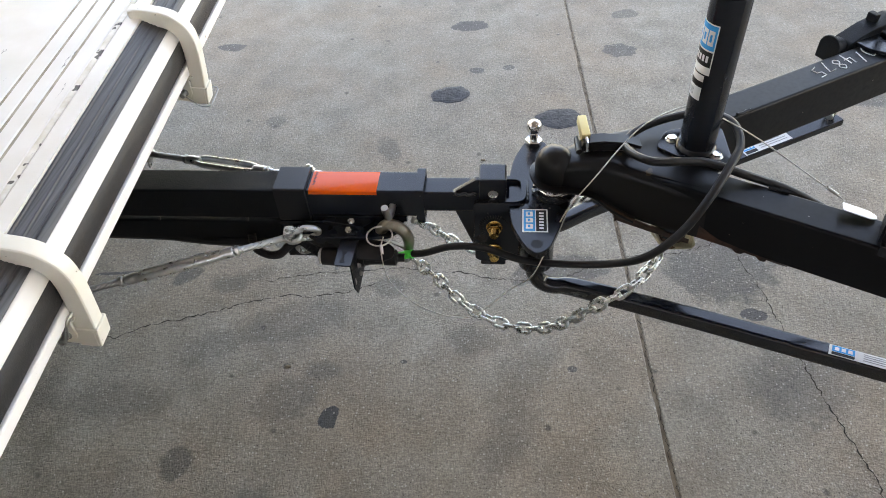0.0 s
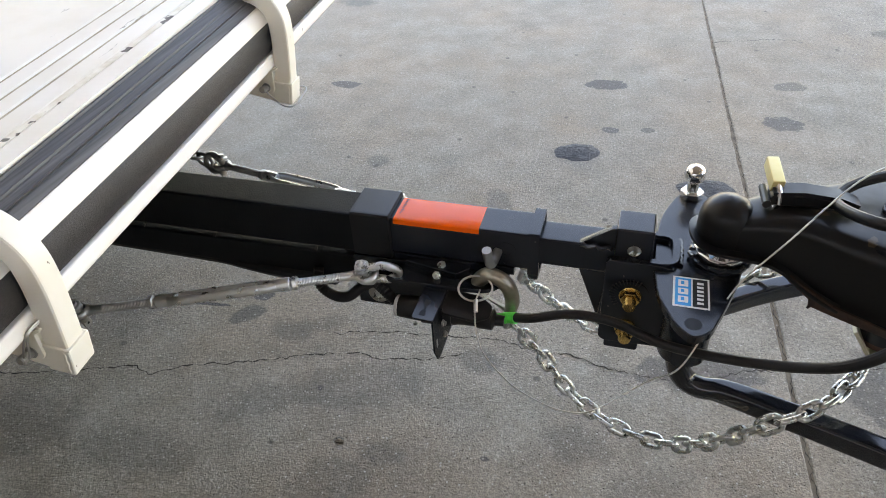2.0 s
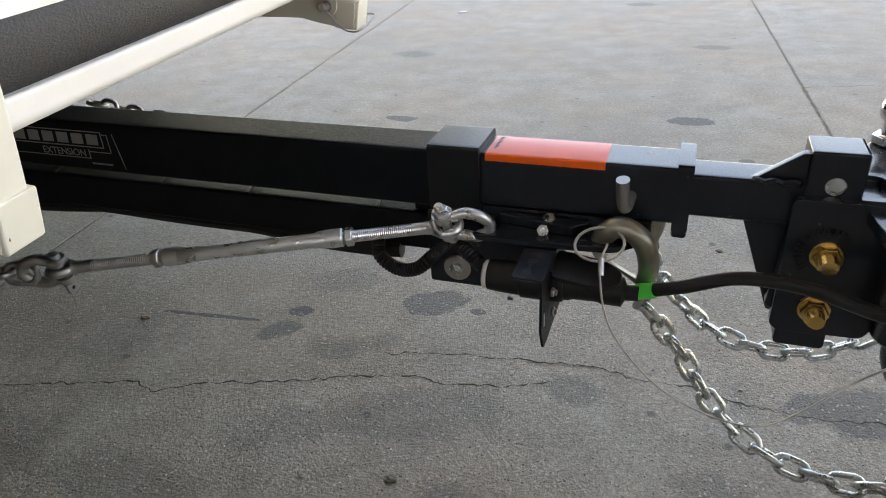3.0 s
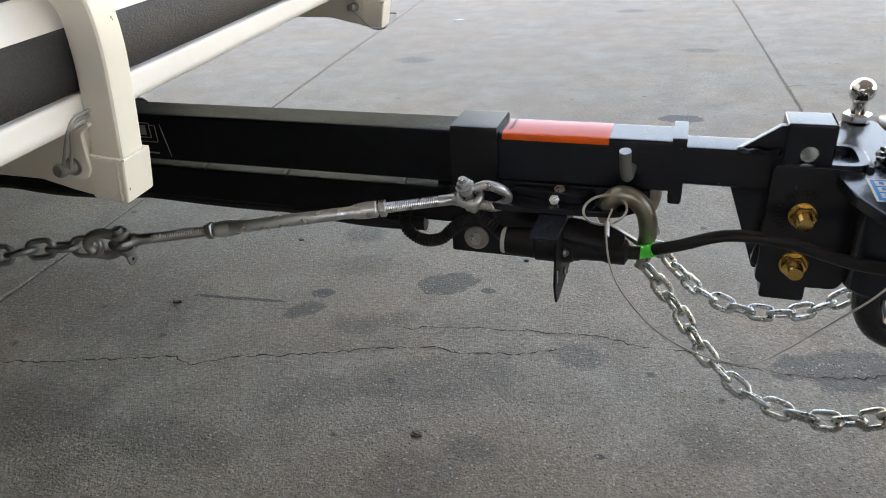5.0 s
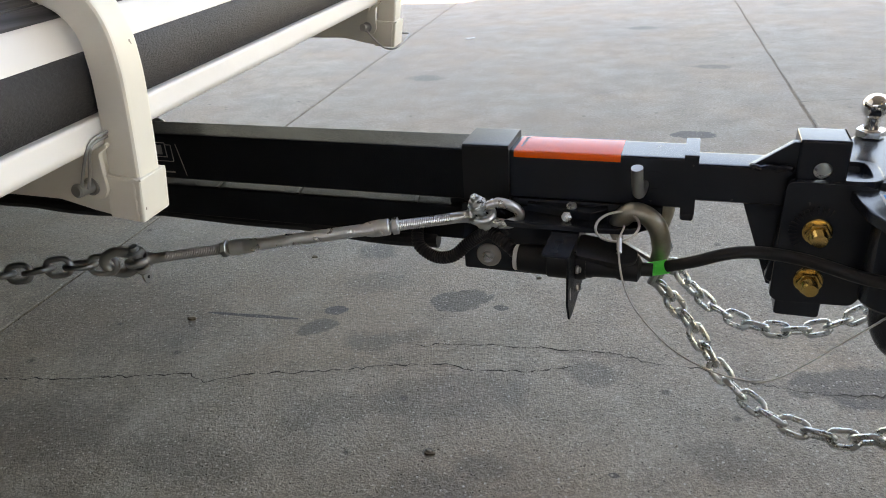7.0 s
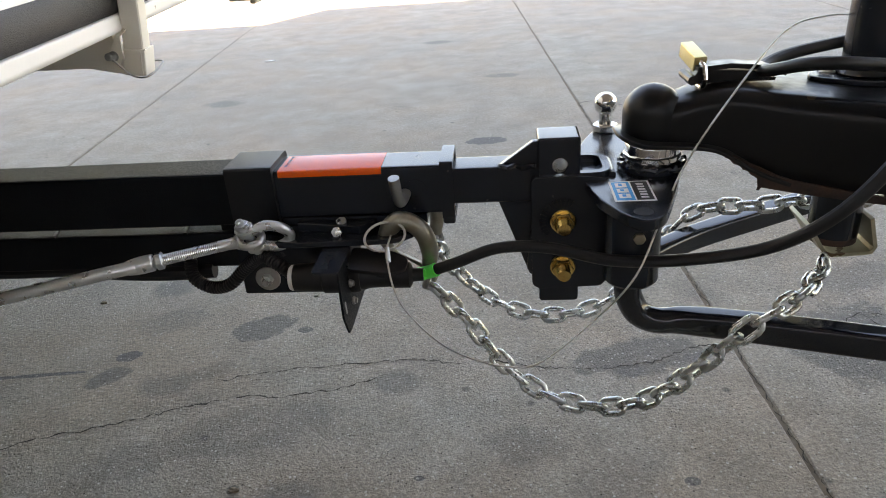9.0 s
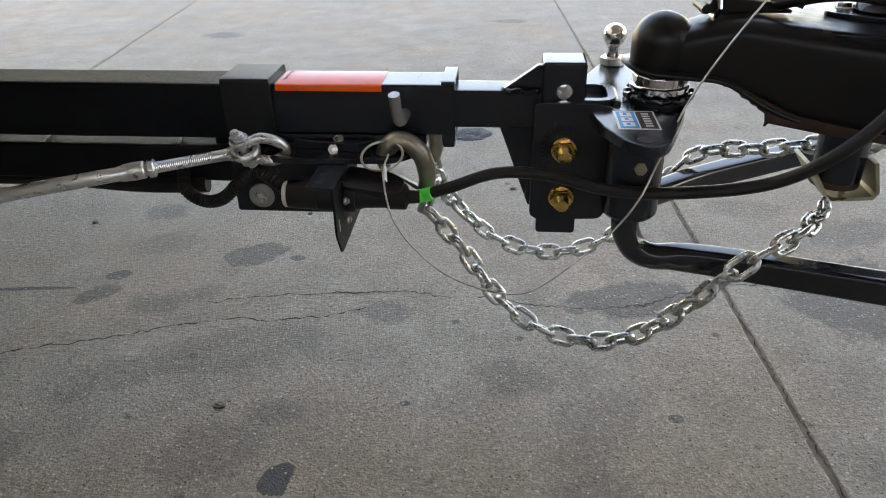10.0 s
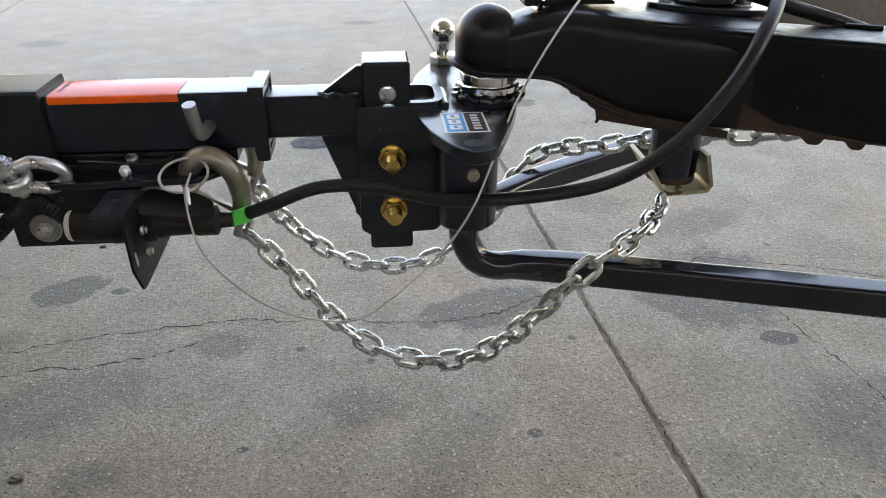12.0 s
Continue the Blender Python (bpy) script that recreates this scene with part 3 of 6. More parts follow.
# ---- wiring socket on its bracket, with the plug in it ----
bracket = thing("socket_bracket", (0.09, -0.05, 0.33), "bent black steel bracket with a keyhole slot under the chain bar", "bracket")
part("top_flange", prism(rounded([(0.062, -0.005), (0.062, -0.122), (0.098, -0.124), (0.1, -0.005)], 0.006), 0.3755, 0.3785, "z", 0.0008, 1), BLACK_PAINT, bracket)
part("web", prism(rounded([(-0.126, 0.378), (-0.126, 0.312), (-0.109, 0.279), (-0.095, 0.277), (0.015, 0.281), (0.015, 0.378)], 0.004), 0.0955, 0.0985, "x", 0.0008, 1), BLACK_POWDER, bracket)
# pale patch stands in for lit ground showing through an open slot
part("slot_light_patch", prism(rounded([(-0.117, 0.33), (-0.111, 0.33), (-0.109, 0.312), (-0.115, 0.312)], 0.0028), 0.098, 0.0992, "x"), ZINC_DULL, bracket, "pale oval standing for bright ground seen through a slot")
# flat black keyhole shape painted for the shade in the slot
part("slot", prism(rounded([(0.072, -0.114), (0.082, -0.114), (0.082, -0.106), (0.0795, -0.104), (0.0795, -0.089), (0.083, -0.087), (0.083, -0.078), (0.073, -0.078), (0.073, -0.087), (0.0755, -0.089), (0.0755, -0.104), (0.072, -0.106)], 0.0015, 2), 0.3782, 0.3792, "z"), BLACK_LABEL_AND_HOLE, bracket)
bolt(bracket, (0.1015, -0.09, 0.345), (1, 0, 0), 0.006, 0.004, 0.003, ZINC_DULL, "rivet")
bolt(bracket, (0.1015, -0.085, 0.316), (1, 0, 0), 0.006, 0.004, 0.003, ZINC_DULL, "rivet")

SOCK_Y, SOCK_Z = -0.058, 0.338
along = facing((0.0, SOCK_Y, SOCK_Z), (1, 0, 0))
socket = thing("trailer_socket", (0.05, SOCK_Y, SOCK_Z), "black plastic seven-way trailer wiring socket with its flap lifted", "wiring socket")
part("body", lathe([(0.012, 0.018), (0.0185, 0.02), (0.0195, 0.035), (0.0205, 0.06), (0.0225, 0.062), (0.0225, 0.105), (0.0205, 0.112), (0.0, 0.112)], along, 28), PLASTIC, socket)
part("ring", lathe([(0.0165, 0.0135), (0.0178, 0.0155), (0.0178, 0.019), (0.0165, 0.0203), (0.01, 0.0203), (0.01, 0.0135)], along, 28), WHITE_LABEL, socket, "white plastic ring")
flap_m = Matrix.Translation((0.098, SOCK_Y - 0.002, SOCK_Z + 0.024)) @ pose(0, 0, 0, 8, 8, 0)
flap_bm = prism(rounded([(0.0, -0.026), (0.055, -0.026), (0.078, -0.012), (0.078, 0.012), (0.055, 0.026), (0.0, 0.026)], 0.008), 0, 0.006, "z", 0.0015, 2, flap_m)
merge(flap_bm, lathe([(0.02, -0.008), (0.021, 0.0), (0.0, 0.0)], flap_m @ Matrix.Translation((0.05, 0, 0)), 24))
part("flap", flap_bm, PLASTIC, socket)
part("hinge", sweep([(0.098, SOCK_Y - 0.024, SOCK_Z + 0.026), (0.098, SOCK_Y + 0.024, SOCK_Z + 0.022)], 0.0035, 8), PLASTIC, socket)
for dy in (-0.016, 0.016):
    bolt(socket, (0.05, SOCK_Y + dy, SOCK_Z - 0.0185), (0, dy * 20, -1), 0.004, 0.003, 0.0, ZINC_DULL, "screw")

lead_pts = smooth_line([(-0.15, -0.002, 0.346), (-0.142, -0.022, 0.324), (-0.115, -0.03, 0.311), (-0.085, -0.034, 0.317), (-0.06, -0.03, 0.339), (-0.03, -0.036, 0.361), (-0.004, SOCK_Y + 0.006, 0.357), (0.022, SOCK_Y, SOCK_Z)], 8)
lead = thing("socket_lead", (-0.1, -0.03, 0.31), "black corrugated lead into the back of the wiring socket", "cable")
lead_even = even_line(lead_pts, 0.0022)
part("corrugated_sleeve", sweep(lead_even, [0.0098 if k % 2 else 0.0083 for k in range(len(lead_even))], 12), PLASTIC, lead)

CABLE = [(0.197, -0.043, 0.333), (0.241, -0.059, 0.355), (0.298, -0.059, 0.375), (0.364, -0.06, 0.373), (0.442, -0.084, 0.365), (0.53, -0.1, 0.372), (0.617, -0.118, 0.395),
         (0.67, -0.146, 0.445), (0.722, -0.142, 0.504), (0.765, -0.108, 0.552), (0.805, -0.05, 0.576), (0.836, 0.01, 0.588), (0.826, 0.07, 0.597), (0.772, 0.113, 0.583), (0.678, 0.086, 0.573),
         (0.632, 0.033, 0.567), (0.667, -0.048, 0.591), (0.761, -0.035, 0.580), (0.83, -0.045, 0.562), (0.92, -0.06, 0.535), (1.0, -0.075, 0.495), (1.1, -0.08, 0.43)]
plug = thing("trailer_cable", (0.45, -0.08, 0.36), "thick black rubber trailer cable and plug looped round the jack", "cable")
part("plug", lathe([(0.0, 0.108), (0.0185, 0.108), (0.0185, 0.118), (0.0165, 0.122), (0.0155, 0.15), (0.0175, 0.156), (0.0175, 0.178), (0.0095, 0.182), (0.0085, 0.196), (0, 0.196)], along @ pose(0, 0, 0, 0, 0, 0), 24), PLASTIC, plug)
cable_line = smooth_line([(0.175, SOCK_Y, SOCK_Z)] + CABLE, 10)
part("cable", sweep(cable_line, 0.0078, 12), RUBBER, plug)
part("tape", sweep(smooth_line([(0.1835, -0.0525, 0.335), (0.19, -0.048, 0.3335), (0.199, -0.044, 0.3335), (0.213, -0.0495, 0.3405)], 4), 0.0094, 14), GREEN_TAPE, plug, "bright green tape band")
part("tape_tail", prism(rounded([(0.184, 0.3345), (0.2, 0.335), (0.199, 0.3465), (0.186, 0.3455)], 0.002), -0.0595, -0.0585, "y"), GREEN_TAPE, plug, "bright green tape end")


# ---- chains ----
def link_mesh(length=0.0472, width=0.0292, wire=0.0042):
    half, r = (length - width) / 2, width / 2 - wire
    pts = []
    for side, c in ((1, half), (-1, -half)):
        for k in range(7):
            a = -math.pi / 2 + math.pi * k / 6
            pts.append((c + side * r * math.cos(a), side * r * math.sin(a), 0.0))
    bm = sweep(pts, wire, 8, True)
    bmesh.ops.recalc_face_normals(bm, faces=bm.faces)
    me = bpy.data.meshes.new("chain_link")
    bm.to_mesh(me)
    bm.free()
    for p in me.polygons:
        p.use_smooth = True
    me.materials.append(CHAIN_ZINC)
    return me


LINK = link_mesh()


def chain(name, ctrl, label, roll0=38.0, pitch=0.0306, mesh=LINK, group="safety chains", seed=3, spread=16.0):
    rng = random.Random(seed)
    pts = even_line(smooth_line(ctrl, 14), pitch / 2)
    top = thing(name, pts[0], label, "chain", group)
    for k in range(0, len(pts) - 2, 2):
        a, b = pts[k], pts[k + 2]
        d = (b - a).normalized()
        side = d.cross(Vector((0, 0, 1)))
        side = side.normalized() if side.length > 1e-3 else Vector((0, 1, 0))
        up = side.cross(d)
        turn = radians(roll0 + (90 if (k // 2) % 2 else 0) + rng.uniform(-spread, spread))
        y = side * math.cos(turn) + up * math.sin(turn)
        z = d.cross(y)
        ob = new("link", mesh)
        ob.parent = top
        m = Matrix((d, y, z)).transposed().to_4x4()
        m.translation = (a + b) / 2 - pts[0]
        ob.matrix_basis = m
    return top


chain("safety_chain", [(0.202, -0.026, 0.3035), (0.25, -0.014, 0.235), (0.303, -0.018, 0.156), (0.37, -0.034, 0.112), (0.442, -0.058, 0.112), (0.502, -0.09, 0.155), (0.55, -0.122, 0.228),
                      (0.6, -0.14, 0.3), (0.669, -0.104, 0.322), (0.745, 0.004, 0.32)], "galvanised steel safety chain hanging from the hook to the jack bracket")
chain("safety_chain", [(0.199, 0.1, 0.3035), (0.207, 0.12, 0.272), (0.23, 0.15, 0.225), (0.282, 0.165, 0.165), (0.352, 0.167, 0.133), (0.43, 0.171, 0.134), (0.502, 0.187, 0.163), (0.557, 0.206, 0.216),
                      (0.595, 0.222, 0.276), (0.638, 0.206, 0.307), (0.696, 0.167, 0.324), (0.758, 0.124, 0.35), (0.828, 0.073, 0.37), (0.904, 0.03, 0.39), (0.99, 0.03, 0.42)],
      "galvanised steel safety chain draped over a spring bar", 35, seed=5)


def grab_hook(at, mirror, label):
    """A forged hook that hangs in the chain bar and carries a chain."""
    x, y, z = at
    top = thing("chain_hook", at, label, "hook", "chain hooks")
    line = smooth_line([(x - 0.048, y + 0.012 * mirror, z - 0.03), (x - 0.052, y, z - 0.002), (x - 0.036, y - 0.002 * mirror, z + 0.021), (x - 0.016, y - 0.003 * mirror, z + 0.02), (x + 0.001, y - 0.002 * mirror, z + 0.002),
                        (x + 0.007, y, z - 0.028), (x + 0.002, y, z - 0.055)], 6)
    n = len(line)
    part("hook", sweep(line, [0.006 + 0.0068 * min(1, k / (n * 0.25)) - 0.0035 * max(0, (k / n - 0.75) * 4) for k in range(n)], 20), OLIVE_STEEL, top)
    part("clevis", sweep([(x + 0.004, y - 0.014, z - 0.055), (x - 0.002, y - 0.014, z - 0.072), (x + 0.004, y, z - 0.083), (x + 0.01, y + 0.014, z - 0.072), (x + 0.006, y + 0.014, z - 0.055)], 0.005, 8), ZINC_DULL, top)
    part("latch", prism([(x - 0.045, z - 0.02), (x - 0.04, z - 0.024), (x - 0.004, z - 0.05), (x - 0.003, z - 0.043)], y - 0.004, y + 0.004, "y", 0.0008, 1), OLIVE_STEEL, top)
    return top


grab_hook((0.196, -0.026, 0.382), 1, "olive forged steel chain hook through the chain bar")
grab_hook((0.196, 0.098, 0.382), -1, "olive forged steel chain hook at the chain bar's other end")


# ---- turnbuckles with their shackles ----
def shackle(at, way, across, size, mat, label, nut=False):
    """A bow shackle: its bow points along way, its pin runs along across and ends in a flat eye or a nut."""
    w, c = Vector(way).normalized(), Vector(across).normalized()
    top = thing("bow_shackle", at, label, "shackle", "shackles")
    p = Vector(at)
    line = smooth_line([p + c * 0.5 * size, p + c * 0.5 * size + w * 0.35 * size, p + c * 0.68 * size + w * 0.95 * size, p + c * 0.45 * size + w * 1.55 * size, p + w * 1.8 * size,
                        p - c * 0.45 * size + w * 1.55 * size, p - c * 0.68 * size + w * 0.95 * size, p - c * 0.5 * size + w * 0.35 * size, p - c * 0.5 * size], 5)
    part("bow", sweep(line, 0.25 * size, 18), mat, top)
    for way_ in (c, -c):
        part("ear", lathe([(0.36 * size, 0.32 * size), (0.42 * size, 0.36 * size), (0.42 * size, 0.56 * size), (0.36 * size, 0.62 * size), (0.0, 0.62 * size)], facing(p, way_), 18), mat, top)
    rod = lathe([(0.22 * size, -0.85 * size), (0.22 * size, 0.62 * size), (0.31 * size, 0.63 * size), (0.31 * size, 0.74 * size), (0.0, 0.76 * size)], facing(p, c), 14)
    if nut:
        merge(rod, lathe([(0.2 * size, 0.7 * size), (0.2 * size, 1.12 * size), (0.16 * size, 1.17 * size), (0.0, 1.17 * size)], facing(p, c), 16))
        part("washer", lathe([(0.44 * size, 0.62 * size), (0.46 * size, 0.64 * size), (0.46 * size, 0.7 * size), (0.0, 0.7 * size)], facing(p, c), 20), mat, top)
        part("nut", hexagon(0.37 * size, 0.7 * size, 0.96 * size, facing(p, c), 0.0012), mat, top)
    else:
        tab = rounded([(-0.27 * size, 0.7 * size), (0.27 * size, 0.7 * size), (0.27 * size, 1.35 * size), (-0.27 * size, 1.35 * size)], 0.2 * size)
        merge(rod, prism(tab, -0.07 * size, 0.07 * size, "x", 0, 1, facing(p, c)))
        # black disc painted for the shade inside the pin's eye
        part("tab_hole_dark", lathe([(0.085 * size, -0.08 * size), (0.085 * size, 0.08 * size), (0, 0.08 * size)], facing(p + c * 1.08 * size, facing(p, c).to_3x3() @ Vector((1, 0, 0))), 12), BLACK_LABEL_AND_HOLE, top, "black disc standing for the shaded hole in the pin's flat end")
    part("pin", rod, mat, top)
    return top


def turnbuckle(a, b, label, eye_axis, tilt):
    """A forged open-body rigging screw from the eye at a, whose hole runs along eye_axis, to the eye at b; tilt turns its two legs about its length."""
    a, b = Vector(a), Vector(b)
    d, L = (b - a).normalized(), (b - a).length
    side = d.cross(Vector((0, 0, 1))).normalized()
    up = side.cross(d)
    top = thing("turnbuckle", a, label, "turnbuckle", "turnbuckles")
    for p, w, ax in ((a, d, Vector(eye_axis)), (b, -d, up)):
        ax = (ax - w * ax.dot(w)).normalized()
        flank = ax.cross(w)
        ring = [p + w * (0.0148 * math.cos(t)) + flank * (0.0142 * math.sin(t)) for t in np.linspace(0, 2 * math.pi, 25)[:-1]]
        part("eye", sweep(ring, 0.0056, 12, True), ZINC if p is a else ZINC_DULL, top)
    def rod(p, w, length):
        plain = [p + w * u for u in (0.017, 0.021, 0.028, 0.042)]
        thread = [p + w * (0.043 + 0.00125 * k) for k in range(int((length - 0.043) / 0.00125))]
        return sweep(plain + thread, [0.0105, 0.0085, 0.0076, 0.0076] + [0.0078 if k % 2 else 0.007 for k in range(len(thread))], 12)
    part("screw", rod(a, d, 0.15), ZINC, top)
    part("screw", rod(b, -d, 0.14), ZINC_DULL, top)
    for q, mat in ((0.118, ZINC), (L - 0.127, ZINC_DULL)):
        part("lock_nut", hexagon(0.0125, -0.004, 0.0055, facing(a + d * q, d), 0.0015), mat, top)
    c, n = math.cos(radians(tilt)), math.sin(radians(tilt))
    out = up * n - side * c
    thin = [(0.0085 * math.cos(t), 0.0052 * math.sin(t)) for t in np.linspace(0, 2 * math.pi, 15)[:-1]]
    for s in (-1, 1):
        line = smooth_line([a + d * q + out * o * s for q, o in ((0.132, 0.004), (0.15, 0.0065), (0.172, 0.0125), (0.2, 0.0135), (L - 0.205, 0.0135), (L - 0.178, 0.0125), (L - 0.158, 0.0065), (L - 0.14, 0.004))], 6)
        part("side_leg", sweep(line, 1.0, 14, False, thin, up=out), ZINC, top)
    for q, w in ((0.1265, d), (L - 0.1355, -d)):
        part("end_sleeve", lathe([(0.0105, 0.0), (0.0115, 0.0015), (0.0118, 0.014), (0.011, 0.026), (0.0095, 0.034), (0.0, 0.034)], facing(a + d * q, w), 20), ZINC, top)
    return top


NEAR_A, NEAR_B = Vector((-0.031, -0.06, 0.399)), Vector((-0.495, -0.205, 0.354))


def across(v):
    return Vector((v.x, 2 * MID - v.y, v.z))


turnbuckle(NEAR_A, NEAR_B, "galvanised turnbuckle between two bow shackles beside the hitch extension", (0.0, -0.36, 0.93), 24)
turnbuckle(across(NEAR_A), across(NEAR_B), "galvanised turnbuckle with an open forked body on the extension's other side", (0.0, 0.36, 0.93), 0)
shackle(NEAR_A, (0.92, 0.38, -0.04), (-0.22, -0.3, 0.93), 0.0285, ZINC, "bright galvanised bow shackle at the turnbuckle's eye", True)
shackle(across(NEAR_A), (0.92, -0.38, -0.04), (-0.22, 0.3, 0.93), 0.0285, ZINC, "bright galvanised bow shackle at the turnbuckle's eye", True)
way = (NEAR_B - NEAR_A).normalized()
shackle(NEAR_B, way, (0.0, 0.2, -0.98), 0.0285, ZINC_DULL, "dull galvanised bow shackle holding the frame chain")
shackle(across(NEAR_B), across(NEAR_B) - across(NEAR_A), (0.0, -0.2, -0.98), 0.0285, ZINC_DULL, "dull galvanised bow shackle holding the frame chain")
DULL_LINK = link_mesh(0.0515, 0.0335, 0.0044)
DULL_LINK.materials.clear()
DULL_LINK.materials.append(ZINC_DULL)
for f_, sd, rise in ((lambda v: v, 1, 0.0), (across, 2, 0.038)):
    q = [f_(Vector((x, y, z + rise * min(1, max(0, -x - 0.53) * 5)))) for x, y, z in ((-0.53, -0.216, 0.348), (-0.6, -0.232, 0.347), (-0.69, -0.246, 0.331), (-0.78, -0.256, 0.322), (-0.95, -0.28, 0.335))]
    chain("frame_chain", q, "dull galvanised chain from the turnbuckle to the truck frame", 78, 0.0355, DULL_LINK, "frame chains", sd, 6.0)

# ---- drop shank and the ball-mount head ----
shank = thing("drop_shank", (0.38, MID, 0.26), "glossy black drop shank with an upright bar and welded gussets", "hitch shank")
part("shank_tube", square_tube(0.1, 0.354, 0.0075, 0.0595, 0.410, 0.4615, 0.007), BLACK_PAINT, shank)
hole_r = 0.0105


def holed_block(lo, hi, cx, cz, r, bevel):
    """A block with a round hole through it along y."""
    bm = bmesh.new()
    angles = sorted([2 * math.pi * k / 32 for k in range(32)] + [math.atan2(z - cz, x - cx) % (2 * math.pi) for x in (lo[0], hi[0]) for z in (lo[2], hi[2])])
    def rim(t):
        c, s = math.cos(t), math.sin(t)
        k = min(((hi[0] if c > 0 else lo[0]) - cx) / c if abs(c) > 1e-9 else 9, ((hi[2] if s > 0 else lo[2]) - cz) / s if abs(s) > 1e-9 else 9)
        return cx + k * c, cz + k * s
    loops = [[bm.verts.new((x, y, z)) for x, z in pts] for y, pts in (
        (lo[1], [rim(t) for t in angles]), (hi[1], [rim(t) for t in angles]),
        (hi[1], [(cx + r * math.cos(t), cz + r * math.sin(t)) for t in angles]), (lo[1], [(cx + r * math.cos(t), cz + r * math.sin(t)) for t in angles]))]
    n = len(angles)
    for a, b in zip(loops, loops[1:] + loops[:1]):
        for k in range(n):
            bm.faces.new((a[k], a[(k + 1) % n], b[(k + 1) % n], b[k]))
    bmesh.ops.recalc_face_normals(bm, faces=bm.faces)
    hole = set(loops[2] + loops[3])
    edges = [x for x in bm.edges if x.calc_face_angle(0) > 0.9 and not (x.verts[0] in hole and x.verts[1] in hole)]
    bmesh.ops.bevel(bm, geom=edges, offset=bevel, segments=3, affect="EDGES", profile=0.5)
    return bm


part("upright_bar", prism(rounded([(0.3525, 0.256), (0.4075, 0.256), (0.4075, 0.436), (0.3525, 0.436)], 0.005, 3), 0.004, 0.056, "y", 0.002, 2), BLACK_PAINT, shank)
part("upright_top", holed_block((0.352, 0.0035, 0.436), (0.408, 0.0565, 0.5), 0.381, 0.462, hole_r, 0.0035), BLACK_PAINT, shank)
part("pin_hole", sweep([(0.381, 0.0045 + 0.0015 * k, 0.462) for k in range(35)], [hole_r * (1.0 if k % 2 else 0.9) for k in range(35)], 24, cap=False), ZINC, shank, "bare threaded steel bolt hole")
part("top_gusset", prism([(0.298, 0.4605), (0.353, 0.4605), (0.353, 0.495), (0.346, 0.495)], 0.009, 0.021, "y", 0.0016, 2), BLACK_PAINT, shank)
weld = [(0.3 + 0.006 * k, 0.004 + 0.002 * math.sin(k * 2.1), 0.4625 + 0.001 * math.cos(k * 1.7)) for k in range(9)]
part("weld", sweep(weld, 0.0042, 8), BLACK_PAINT, shank)
part("under_gusset", prism([(0.297, 0.411), (0.354, 0.411), (0.354, 0.29), (0.34, 0.292)], 0.02, 0.048, "y", 0.002, 2), BLACK_PAINT, shank)

head = thing("ball_mount_head", (0.42, MID, 0.3), "glossy black weight-distribution ball mount head bolted to the shank", "ball mount")
cheek = rounded([(0.342, 0.292), (0.352, 0.285), (0.438, 0.288), (0.446, 0.3), (0.446, 0.447), (0.42, 0.452), (0.342, 0.452)], 0.01)
part("side_plate", prism(cheek, -0.012, 0.002, "y", 0.0015, 2), BLACK_PAINT, head)
part("side_plate", prism(cheek, 0.058, 0.072, "y", 0.0015, 2), BLACK_PAINT, head)
part("backing_tab", prism(rounded([(0.335, 0.31), (0.352, 0.3), (0.352, 0.40), (0.345, 0.41)], 0.004), 0.0, 0.06, "y", 0.001, 1), BLACK_PAINT, head)
# rounded channel that closes the head round the upright bar
chan = bmesh.new()
path_ = [(0.405, -0.005), (0.425, -0.005), (0.437, 0.0), (0.442, 0.012), (0.442, 0.048), (0.437, 0.06), (0.425, 0.065), (0.405, 0.065)]
merge(chan, sweep([Vector((p.x, p.y, 0.43)) for p in smooth_line([(*p, 0) for p in path_], 4)],
                  1.0, 4, False, [(-0.005, -0.03), (0.005, -0.03), (0.005, 0.026), (-0.005, 0.026)]))
part("channel", chan, BLACK_PAINT, head)
weld2 = [Vector((0.449 + 0.0012 * math.sin(k * 2.3), 0.002 + 0.0045 * k, 0.4475)) for k in range(15)]
part("weld", sweep(weld2, 0.0045, 8), BLACK_PAINT, head)
for z in (0.39, 0.3215):
    m = facing((0.384, -0.013, z), (0, -1, 0))
    part("washer", lathe([(0.0285 if z > 0.35 else 0.017, -0.0005), (0.0285 if z > 0.35 else 0.017, 0.002), (0, 0.002)], m, 32), BLACK_PAINT if z > 0.35 else GOLD_ZINC, head)
    nut = bolt(head, (0.384, -0.0155, z), (0, -1, 0), 0.0152, 0.012, 0.0, GOLD_ZINC, "nut", 0.0172, GOLD_ZINC)
    part("bolt_end", lathe([(0.0096, 0.0)] + [(0.0098 if k % 2 else 0.0088, 0.012 + 0.0012 * k) for k in range(12)] + [(0.0082, 0.028), (0, 0.028)], facing((0.384, -0.0155, z), (0, -1, 0)), 18), GOLD_ZINC, head, "yellow zinc bolt end")
for k in range(16):                          # teeth of the angle washer
    a = math.pi * (0.35 + 0.9 * k / 15)
    c = Vector((0.384 + 0.0275 * math.cos(a), -0.0142, 0.39 + 0.0275 * math.sin(a)))
    part("tooth", box((-0.0045, -0.0014, -0.0007), (0.0045, 0.0014, 0.0007), 0, 1, Matrix.Translation(c) @ pose(0, 0, 0, 0, -math.degrees(a), 0)), BLACK_POWDER, head)
plate_pts = [(0.412, -0.012), (0.42, -0.07), (0.445, -0.125), (0.468, -0.148), (0.492, -0.13), (0.512, -0.075), (0.53, -0.02), (0.542, MID), (0.53, 0.09), (0.512, 0.145), (0.492, 0.2), (0.467, 0.228), (0.444, 0.2), (0.42, 0.14), (0.412, 0.08)]
